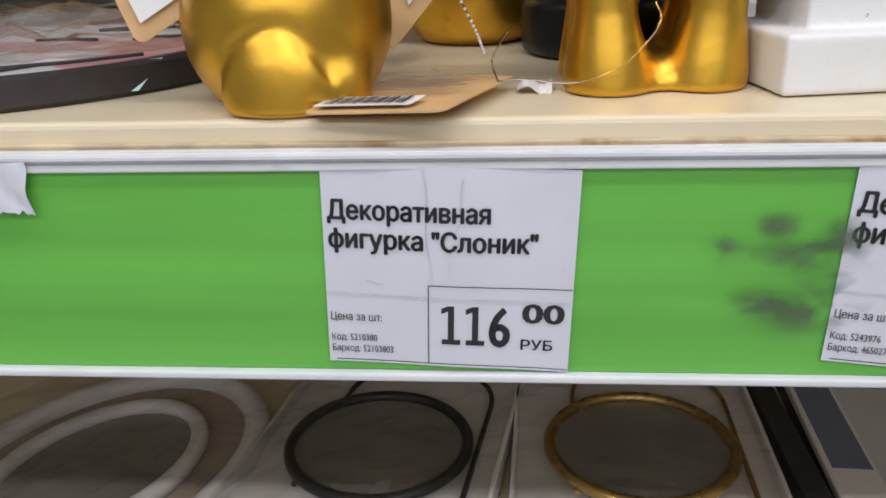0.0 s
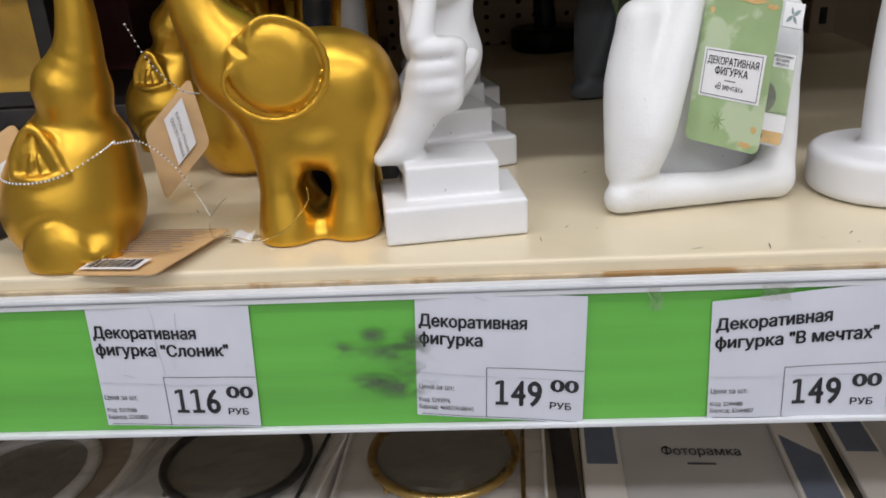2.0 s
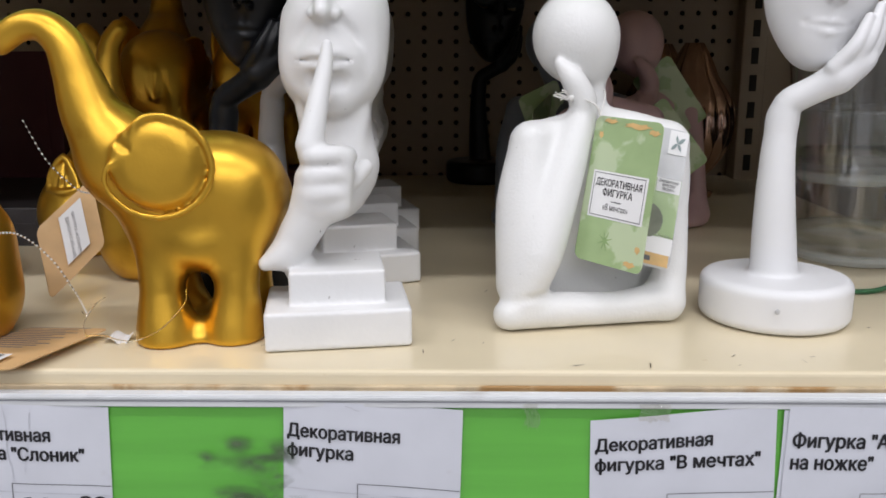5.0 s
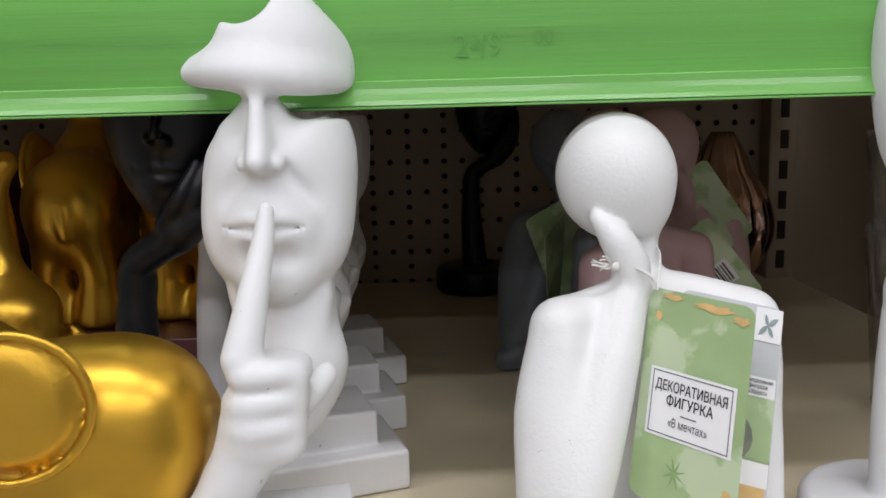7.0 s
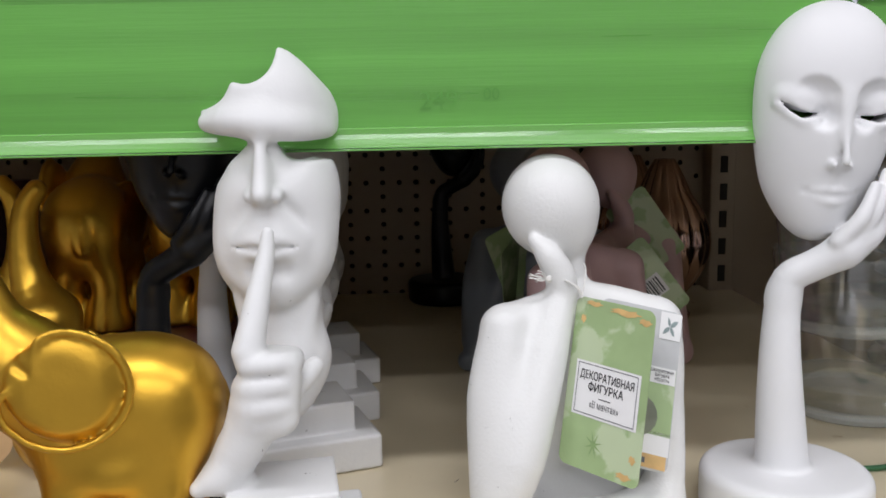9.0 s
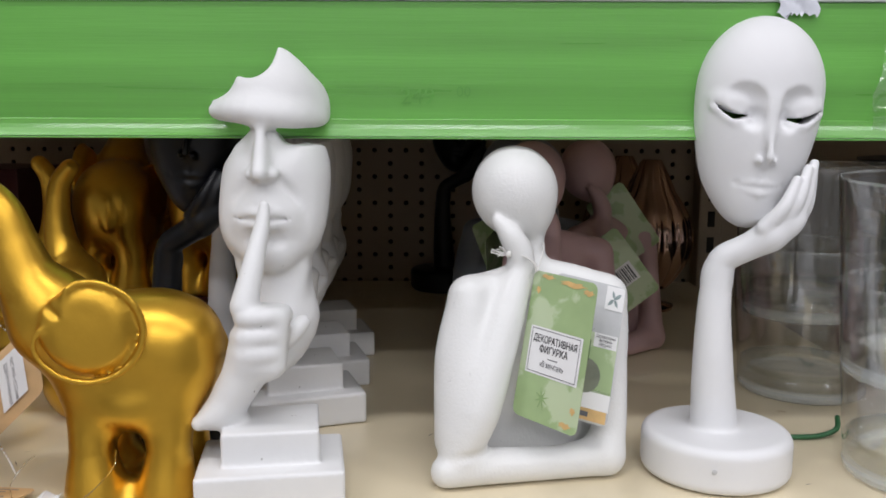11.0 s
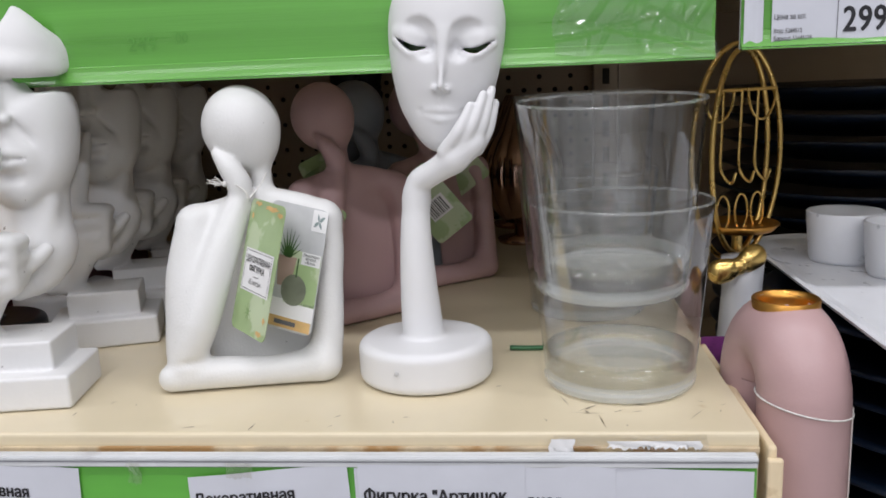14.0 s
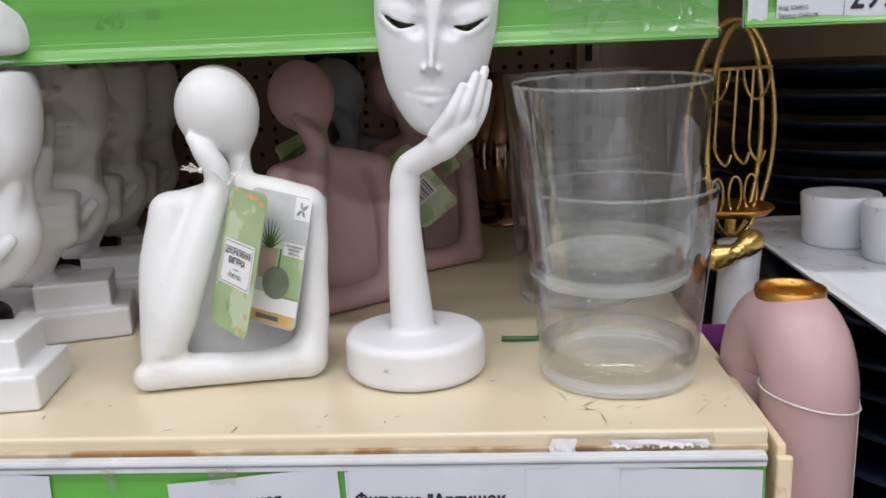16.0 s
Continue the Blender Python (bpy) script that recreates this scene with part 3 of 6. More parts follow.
def price_rail(x0, x1, y, z0, z1, green, label, slope=0.0, lip=0.0029, ribs=False):
    """Plastic price channel: back plate, green card strip, top and bottom lips."""
    rail = empty("price_rail", x0, y, z0)
    rail.rotation_euler = (0, -slope, 0)
    w, h = x1 - x0, z1 - z0
    part("channel", box((0, 0.0012, 0), (w, 0.0040, h), 0.0005), M_PLASTIC, rail)
    bm = bmesh.new()
    prof = [(0.0010, lip + 0.0001), (0.0004, lip + 0.0001), (-0.0002, 0.37 * h), (0.0002, h - 0.0065), (0.0010, h - 0.0065)]
    ends = [[bm.verts.new((x, a, b)) for a, b in prof] for x in (0, w)]
    for i in range(len(prof)):
        j = (i + 1) % len(prof)
        bm.faces.new((ends[0][i], ends[1][i], ends[1][j], ends[0][j]))
    bmesh.ops.recalc_face_normals(bm, faces=bm.faces[:])
    part("green_strip", bm, green, rail, "bright green card strip with a fold")
    part("top_lip", box((0, -0.0016, h - 0.0062), (w, 0.0011, h), 0.0007), M_PLASTIC, rail, "white plastic top lip")
    part("groove", box((0, -0.0019, h - 0.0034), (w, -0.0017, h - 0.0028)), M_GROOVE, rail, "grey groove under the ledge")
    part("ridge", box((0, -0.0023, h - 0.0022), (w, -0.0017, h - 0.0008), 0.0002), M_PLASTIC, rail)
    if ribs:
        edge = bmesh.new()
        curve = [(0.0006, lip + 0.0100), (-0.0004, lip + 0.0092), (-0.0006, lip + 0.0066), (-0.0011, lip + 0.0044), (-0.0020, lip + 0.0022), (-0.0031, lip + 0.0004), (0.0008, lip + 0.0003)]
        two_ends = [[edge.verts.new((x, a, b)) for a, b in curve] for x in (0, w)]
        for i in range(len(curve)):
            j = (i + 1) % len(curve)
            edge.faces.new((two_ends[0][i], two_ends[1][i], two_ends[1][j], two_ends[0][j]))
        bmesh.ops.recalc_face_normals(edge, faces=edge.faces[:])
        part("curved_edge", edge, M_RIB, rail, "glossy outward curve at the foot of the strip")
    part("bottom_lip", box((0, -0.0030, 0), (w, 0.0011, lip), min(0.0009, lip * 0.3)), M_RIB if ribs else M_PLASTIC, rail, "narrow plastic bottom lip")
    return tagged(rail, label, "price rail")


price_rail(LEFT, END - 0.003, 0.0, 1.1135, 1.1925, M_GREEN, "white plastic price rail with a bright green strip")
price_rail(LEFT, END - 0.003, 0.111, 1.379, 1.4575, M_GREEN_UP, "glossy green price rail of the upper shelf", 0.0, 0.0010, True)
price_rail(END + 0.011, 1.55, 0.111, 1.3835, 1.4575, M_GREEN_UP, "green price rail of the next bay", 0.0, 0.0010, True)

# cream end bracket of the shelf
br = empty("shelf_bracket", END + 0.003, 0.004, 1.09)
part("plate", box((0, 0, 0), (0.0045, 0.40, 0.105), 0.0015), M_LIP, br)
part("fold", box((-0.001, -0.004, 0.0), (0.0065, 0.0, 0.1), 0.0012), M_LIP, br)
tagged(br, "cream steel end bracket under the shelf corner", "bracket")


# ---- figurines, each cast in one piece ----
def hush_mesh():
    """Bust fragment: a face with a finger on its lips above a stepped plinth."""
    lo, hi, step = (0.068, 0.018, -0.002), (0.162, 0.140, 0.236), 0.0011
    c = Clay(lo, hi, step)
    yaw = (0, 0, 9)
    bx, by = 0.1165, 0.0625
    # face: long oval leaning a little, jaw, chin, neck
    c.add(c.ball((0.1125, 0.1085, 0.1500), (0.0290, 0.0290, 0.0420), (0, 4, 4)), 0.002)
    c.add(c.ball((0.1115, 0.1010, 0.1330), (0.0250, 0.0195, 0.0235)), 0.010)
    c.add(c.ball((0.1220, 0.1120, 0.1655), (0.0175, 0.0205, 0.0210)), 0.008)
    c.add(c.ball((0.1130, 0.0885, 0.1190), (0.0105, 0.0085, 0.0090)), 0.010)
    for s, x0 in ((-1, 0.0945), (1, 0.1300)):
        c.cut(c.ball((x0 + s * 0.0015, 0.0735, 0.1440), (0.0070, 0.0070, 0.0140), (0, s * 16, 0)), 0.014)
    c.add(c.rod((0.1115, 0.1100, 0.128), (0.1120, 0.1060, 0.090), 0.0200, 0.0192), 0.0030)
    c.add(c.run([(0.1120, 0.1060, 0.092), (0.1165, 0.1030, 0.082), (0.1150, 0.0960, 0.068), (0.1100, 0.0800, 0.062)], [0.0190, 0.0195, 0.0130, 0.0080]), 0.005)
    # neck cords beside the throat
    c.add(c.rod((0.0975, 0.0960, 0.112), (0.1040, 0.0900, 0.086), 0.0040, 0.0035), 0.006)
    c.add(c.rod((0.1270, 0.0980, 0.110), (0.1190, 0.0900, 0.078), 0.0042, 0.0036), 0.006)
    # torn upper edge: open eye hollows on both sides of the nose
    c.cut(c.block((0.112, 0.10, 0.2060), (0.06, 0.06, 0.0240), 0.002), 0.002)
    c.cut(c.rod((0.0885, 0.05, 0.1890), (0.0885, 0.15, 0.1890), 0.0135), 0.003)
    c.cut(c.rod((0.0800, 0.05, 0.1790), (0.0800, 0.15, 0.1790), 0.0125), 0.004)
    c.cut(c.rod((0.1245, 0.05, 0.1848), (0.1245, 0.15, 0.1828), 0.0078), 0.0015)
    c.cut(c.rod((0.1245, 0.08, 0.1846), (0.1500, 0.15, 0.1830), 0.0085), 0.0015)
    for x0 in (0.0990, 0.1245):
        c.cut(c.ball((x0, 0.0790, 0.1790), (0.0085, 0.0105, 0.0075)), 0.006)
    c.cut(c.ball((0.112, 0.134, 0.160), (0.021, 0.028, 0.050)), 0.004)
    # forehead shard: a curved shell with a torn upper outline
    f = Clay(lo, hi, step)
    f.add(f.ball((0.1108, 0.1190, 0.1960), (0.0325, 0.0360, 0.0370)), 0.001)
    f.cut(f.ball((0.1115, 0.1270, 0.1960), (0.0285, 0.0340, 0.0480)), 0.002)
    f.cut(f.block((0.112, 0.150, 0.200), (0.06, 0.035, 0.06), 0.002), 0.003)
    f.cut(f.block((0.112, 0.10, 0.1650), (0.06, 0.06, 0.0235), 0.002, (0, 3, 0)), 0.003)
    f.cut(f.rod((0.1040, 0.04, 0.2215), (0.1040, 0.16, 0.2235), 0.0125), 0.0020)
    f.cut(f.rod((0.0830, 0.04, 0.2130), (0.0830, 0.16, 0.2150), 0.0147), 0.0020)
    f.cut(f.block((0.1530, 0.10, 0.2395), (0.030, 0.08, 0.05), 0.002, (0, -39, 0)), 0.006)
    f.add(f.run([(0.0850, 0.0945, 0.1935), (0.0970, 0.0865, 0.1935), (0.1110, 0.0825, 0.1925), (0.1250, 0.0895, 0.1905), (0.1345, 0.1050, 0.1905)],
                [0.0030, 0.0052, 0.0058, 0.0056, 0.0044]), 0.007)
    c.add(f.d, 0.002)
    # nose: flared bridge, sharp ridge, tip, wings over a flat underside
    c.add(c.run([(0.1100, 0.0895, 0.1935), (0.1098, 0.0915, 0.1840), (0.1105, 0.0900, 0.1740)], [0.0062, 0.0042, 0.0055]), 0.008)
    c.add(c.run([(0.1110, 0.0830, 0.1910), (0.1110, 0.0810, 0.1830), (0.1112, 0.0770, 0.1710), (0.1116, 0.0722, 0.1622)], [0.0032, 0.0024, 0.0026, 0.0036]), 0.004)
    c.add(c.rod((0.1112, 0.0825, 0.1760), (0.1116, 0.0790, 0.1630), 0.0026, 0.0050), 0.005)
    for dx in (-0.0060, 0.0060):
        c.add(c.ball((0.1117 + dx, 0.0800, 0.1612), (0.0030, 0.0050, 0.0034)), 0.0025)
    c.cut(c.block((0.1117, 0.0690, 0.1535), (0.0105, 0.0095, 0.0035), 0.001, (-10, 0, 0)), 0.0012)
    for dx in (-0.0042, 0.0042):
        c.cut(c.ball((0.1117 + dx, 0.0765, 0.1575), (0.0019, 0.0030, 0.0014)), 0.0010)
    c.cut(c.rod((0.1118, 0.0782, 0.155), (0.1118, 0.0775, 0.1475), 0.0009), 0.003)
    # folds from the nose to the mouth, then the lips
    for keys in ([(0.1035, 0.0815, 0.1585), (0.0985, 0.0835, 0.1490), (0.0962, 0.0860, 0.1390)], [(0.1200, 0.0820, 0.1585), (0.1258, 0.0850, 0.1490), (0.1285, 0.0880, 0.1390)]):
        c.cut(c.run(keys, [0.0006, 0.0010, 0.0005]), 0.006)
    c.add(c.ball((0.1120, 0.0870, 0.1395), (0.0155, 0.0085, 0.0105)), 0.008)
    c.add(c.run([(0.0980, 0.0850, 0.1388), (0.1055, 0.0792, 0.1422), (0.1120, 0.0775, 0.1414), (0.1185, 0.0795, 0.1422), (0.1265, 0.0860, 0.1388)],
                [0.0006, 0.0021, 0.0020, 0.0021, 0.0006]), 0.0022)
    c.add(c.run([(0.1010, 0.0830, 0.1368), (0.1120, 0.0778, 0.1346), (0.1235, 0.0842, 0.1368)], [0.0008, 0.0029, 0.0008]), 0.0024)
    c.cut(c.run([(0.0965, 0.0848, 0.1384), (0.1050, 0.0778, 0.1388), (0.1120, 0.0757, 0.1384), (0.1190, 0.0780, 0.1388), (0.1280, 0.0860, 0.1384)],
                [0.0006, 0.0009, 0.0009, 0.0009, 0.0006]), 0.0016)
    c.cut(c.rod((0.1055, 0.0795, 0.1288), (0.1185, 0.0800, 0.1288), 0.0020), 0.006)
    # raised forefinger, squared at its nail
    c.add(c.run([(0.1140, 0.0715, 0.1462), (0.1132, 0.0690, 0.1370), (0.1098, 0.0620, 0.1180), (0.1062, 0.0560, 0.0985)], [0.0028, 0.0038, 0.0054, 0.0070]), 0.0010)
    # fist with folded fingers, thumb laid behind
    c.add(c.block((0.1140, 0.0620, 0.0810), (0.0120, 0.0120, 0.0170), 0.006, (0, 6, 8)), 0.004)
    for k in range(3):
        z = 0.0925 - 0.0092 * k
        c.add(c.run([(0.1040, 0.0580, z + 0.0005), (0.1080, 0.0520, z + 0.001), (0.1185, 0.0530, z + 0.0015), (0.1240 - 0.0012 * k, 0.0600, z), (0.1235 - 0.0012 * k, 0.0690, z)],
                    [0.0042, 0.0049, 0.0047, 0.0045, 0.0040], 14), 0.0016)
    c.add(c.run([(0.1180, 0.0720, 0.0750), (0.1250, 0.0760, 0.0795), (0.1302, 0.0815, 0.0845)], [0.0060, 0.0052, 0.0042]), 0.003)
    c.add(c.ball((0.1160, 0.0590, 0.0685), (0.0085, 0.0085, 0.0080)), 0.004)
    # wrist, pointed cuff and root on the plinth
    c.add(c.run([(0.1095, 0.0610, 0.078), (0.1035, 0.0610, 0.062), (0.0950, 0.0605, 0.049), (0.0900, 0.0590, 0.0425)], [0.0125, 0.0110, 0.0088, 0.0072]), 0.005)
    c.add(c.rod((0.0920, 0.0585, 0.044), (0.0820, 0.0550, 0.0392), 0.0062, 0.0038), 0.005)
    c.add(c.run([(0.0990, 0.0630, 0.054), (0.0960, 0.0650, 0.042), (0.0975, 0.0665, 0.034)], [0.0075, 0.0072, 0.0085]), 0.006)
    # plinth
    c.add(c.block((bx - 0.001, by + 0.0065, 0.0285), (0.0240, 0.021, 0.0085), 0.0010, yaw), 0.0012)
    c.add(c.block((bx, by, 0.010), (0.0360, 0.0265, 0.010), 0.0012, yaw), 0.0008)
    return c.floor(0.0).skin("hush_figurine", (0.1165, 0.0625, 0), 1)


def dream_mesh():
    """Seated half figure resting its featureless head on one raised arm."""
    c = Clay((0.190, 0.045, -0.002), (0.314, 0.150, 0.184), 0.0012)
    c.add(c.block((0.2570, 0.1050, 0.050), (0.040, 0.0065, 0.052), 0.006, (-4, 0, 9)), 0.002)
    c.add(c.run([(0.2185, 0.0960, 0.0960), (0.2380, 0.1050, 0.1020), (0.2560, 0.1120, 0.1050), (0.2770, 0.1110, 0.1015), (0.2930, 0.1060, 0.0950)],
                [0.0100, 0.0085, 0.0088, 0.0088, 0.0100]), 0.008)
    c.add(c.rod((0.2540, 0.1140, 0.104), (0.2530, 0.1175, 0.130), 0.0070, 0.0060), 0.005)
    # egg-shaped head, its chin towards the free shoulder
    c.add(c.ball((0.2428, 0.1180, 0.1505), (0.0236, 0.0225, 0.0252), (0, -12, 0)), 0.002)
    c.add(c.ball((0.2478, 0.1180, 0.1405), (0.0160, 0.0168, 0.0175), (0, -14, 0)), 0.0040)
    # lying forearm and upright arm
    c.add(c.run([(0.2060, 0.0685, 0.0085), (0.2300, 0.0745, 0.0092), (0.2620, 0.0805, 0.0085), (0.2900, 0.0865, 0.0105)], [0.0088, 0.0098, 0.0088, 0.0108]), 0.003)
    c.add(c.run([(0.2905, 0.0880, 0.0115), (0.2945, 0.0930, 0.030), (0.2955, 0.0985, 0.060), (0.2955, 0.1025, 0.080), (0.2920, 0.1050, 0.0945)], [0.0112, 0.0088, 0.0082, 0.0090, 0.0108]), 0.005)
    # raised arm: upper arm outside, forearm in front, palm at the cheek
    c.add(c.run([(0.2170, 0.0950, 0.0955), (0.2110, 0.0890, 0.064), (0.2095, 0.0790, 0.022)], [0.0108, 0.0120, 0.0105]), 0.005)
    c.add(c.run([(0.2140, 0.0715, 0.0195), (0.2225, 0.0745, 0.042), (0.2350, 0.0880, 0.082), (0.2452, 0.1000, 0.1100)], [0.0098, 0.0120, 0.0106, 0.0072]), 0.0060)
    c.add(c.run([(0.2190, 0.0890, 0.088), (0.2160, 0.0820, 0.060), (0.2130, 0.0755, 0.028)], [0.0066, 0.0090, 0.0090]), 0.006)
    c.cut(c.run([(0.1990, 0.0700, 0.0170), (0.2060, 0.0610, 0.0180), (0.2180, 0.0620, 0.0190), (0.2290, 0.0690, 0.0200)], [0.0010, 0.0016, 0.0014, 0.0008]), 0.0030)
    c.add(c.run([(0.2452, 0.1000, 0.1100), (0.2446, 0.0995, 0.1185), (0.2395, 0.0990, 0.1280), (0.2322, 0.1000, 0.1365)], [0.0070, 0.0076, 0.0066, 0.0032]), 0.0018)
    return c.floor(0.0, 0.003).skin("dreaming_figurine", (0.2525, 0.085, 0), 2)


def mask_mesh(step=0.0010):
    """Tall mask leaning on an open palm that grows from a round foot."""
    c = Clay((0.306, 0.046, -0.002), (0.412, 0.136, 0.248), step)
    # mask shell in its own tilted frame
    mx, my, mz, tilt = 0.3700, 0.1085, 0.1900, 4.5
    ca, sa = math.cos(radians(tilt)), math.sin(radians(tilt))
    at = lambda u, v, n: (mx + u * ca + v * sa, my - n, mz - u * sa + v * ca)
    turn = (0, tilt, 0)
    c.add(c.ball(at(0, 0.0140, 0), (0.0335, 0.0235, 0.0398), turn), 0.001)
    c.add(c.ball(at(0, -0.0160, -0.001), (0.0285, 0.0218, 0.0360), turn), 0.014)
    c.add(c.ball(at(0, -0.0430, 0.0035), (0.0120, 0.0120, 0.0140), turn), 0.012)
    for s in (-1, 1):
        # arched brow running into the nose, hollow below it, full lowered lid
        c.cut(c.ball(at(s * 0.0168, 0.0095, 0.0262), (0.0138, 0.0098, 0.0100), (0, tilt - s * 8, 0)), 0.0012)
        c.cut(c.ball(at(s * 0.0090, 0.0010, 0.0268), (0.0062, 0.0120, 0.0066), (0, tilt + s * 14, 0)), 0.0030)
        c.add(c.ball(at(s * 0.0180, 0.0070, 0.0108), (0.0118, 0.0082, 0.0082), (0, tilt - s * 10, 0)), 0.0022)
        c.add(c.run([at(s * 0.0085, -0.0005, 0.0170), at(s * 0.0175, -0.0030, 0.0190), at(s * 0.0285, 0.0042, 0.0130)], [0.0005, 0.0009, 0.0005]), 0.0030)
    # slim straight nose with a small squared tip
    c.add(c.run([at(0, 0.010, 0.0215), at(0, -0.002, 0.0235), at(0, -0.0130, 0.0262), at(0, -0.0195, 0.0272)], [0.0014, 0.0012, 0.0014, 0.0019]), 0.0045)
    for s in (-1, 1):
        c.add(c.ball(at(s * 0.0036, -0.0212, 0.0230), (0.0017, 0.0030, 0.0020)), 0.0022)
    c.cut(c.block(at(0, -0.0272, 0.0262), (0.0075, 0.0048, 0.0026), 0.001, (-24, tilt, 0)), 0.0014)
    for s in (-1, 1):
        c.cut(c.ball(at(s * 0.0030, -0.0240, 0.0248), (0.0014, 0.0016, 0.0012)), 0.0008)
        c.cut(c.ball(at(s * 0.0120, -0.0338, 0.0170), (0.0010, 0.0014, 0.0010)), 0.0020)
    c.cut(c.rod(at(0, -0.0265, 0.0208), at(0, -0.0308, 0.0200), 0.0006), 0.002)
    # small closed mouth
    c.add(c.run([at(-0.0108, -0.0342, 0.0156), at(-0.0034, -0.0325, 0.0184), at(0, -0.0331, 0.0184), at(0.0034, -0.0325, 0.0184), at(0.0108, -0.0342, 0.0156)],
                [0.0005, 0.0015, 0.0014, 0.0015, 0.0005]), 0.0015)
    c.add(c.run([at(-0.0080, -0.0366, 0.0160), at(0, -0.0382, 0.0180), at(0.0080, -0.0366, 0.0160)], [0.0006, 0.0021, 0.0006]), 0.0018)
    c.cut(c.run([at(-0.0112, -0.0344, 0.0166), at(-0.004, -0.0349, 0.0200), at(0.004, -0.0349, 0.0200), at(0.0112, -0.0344, 0.0166)], [0.0004, 0.0007, 0.0007, 0.0004]), 0.0008)
    # hollow back
    c.cut(c.ball(at(0, 0.012, -0.009), (0.0300, 0.0205, 0.0360), turn), 0.001)
    c.cut(c.ball(at(0, -0.0165, -0.010), (0.0235, 0.0190, 0.0320), turn), 0.001)
    c.cut(c.block((mx, my + 0.030, mz), (0.09, 0.026, 0.09), 0.001), 0.001)
    # open eye slits
    for s in (-1, 1):
        for n in np.arange(0.004, 0.032, 0.002):
            c.cut(c.run([at(s * 0.0095, 0.0014, n), at(s * 0.0180, 0.0006, n), at(s * 0.0282, 0.0068, n)], [0.0006, 0.0019, 0.0005]), 0.0003)
    # foot
    disc = np.hypot(c.x - 0.3525, (c.y - 0.0935) * 1.02)
    e = np.stack([disc - 0.0345, np.abs(c.z - 0.0125) - 0.0070], -1)
    c.add(np.linalg.norm(np.maximum(e, 0), axis=-1) + np.minimum(e.max(-1), 0) - 0.0052, 0.001)
    # arm, wrist and palm
    c.add(c.run([(0.3520, 0.0945, 0.018), (0.3500, 0.0955, 0.050), (0.3492, 0.0970, 0.085), (0.3505, 0.0985, 0.108)], [0.0128, 0.0112, 0.0090, 0.0078]), 0.003)
    c.add(c.run([(0.3505, 0.0985, 0.106), (0.3525, 0.0970, 0.1160), (0.3620, 0.0930, 0.1225), (0.3730, 0.0890, 0.1290)], [0.0078, 0.0074, 0.0072, 0.0078]), 0.003)
    c.add(c.ball((0.3790, 0.0885, 0.1345), (0.0150, 0.0078, 0.0080), (0, -34, 0)), 0.005)
    # four fingers laid side by side along the cheek
    tips = [((0.3690, 0.0850, 0.1345), (0.3775, 0.0820, 0.1460), (0.3845, 0.0850, 0.1595)),
            ((0.3760, 0.0860, 0.1340), (0.3850, 0.0840, 0.1490), (0.3915, 0.0890, 0.1650)),
            ((0.3825, 0.0880, 0.1340), (0.3905, 0.0880, 0.1490), (0.3962, 0.0930, 0.1675)),
            ((0.3870, 0.0920, 0.1350), (0.3935, 0.0930, 0.1460), (0.3978, 0.0970, 0.1600))]
    for keys in tips:
        c.add(c.run(keys, [0.0042, 0.0036, 0.0024]), 0.0014)
    return c.floor(0.0, 0.0015).skin("mask_on_palm_figurine", (0.3525, 0.0935, 0), 1)


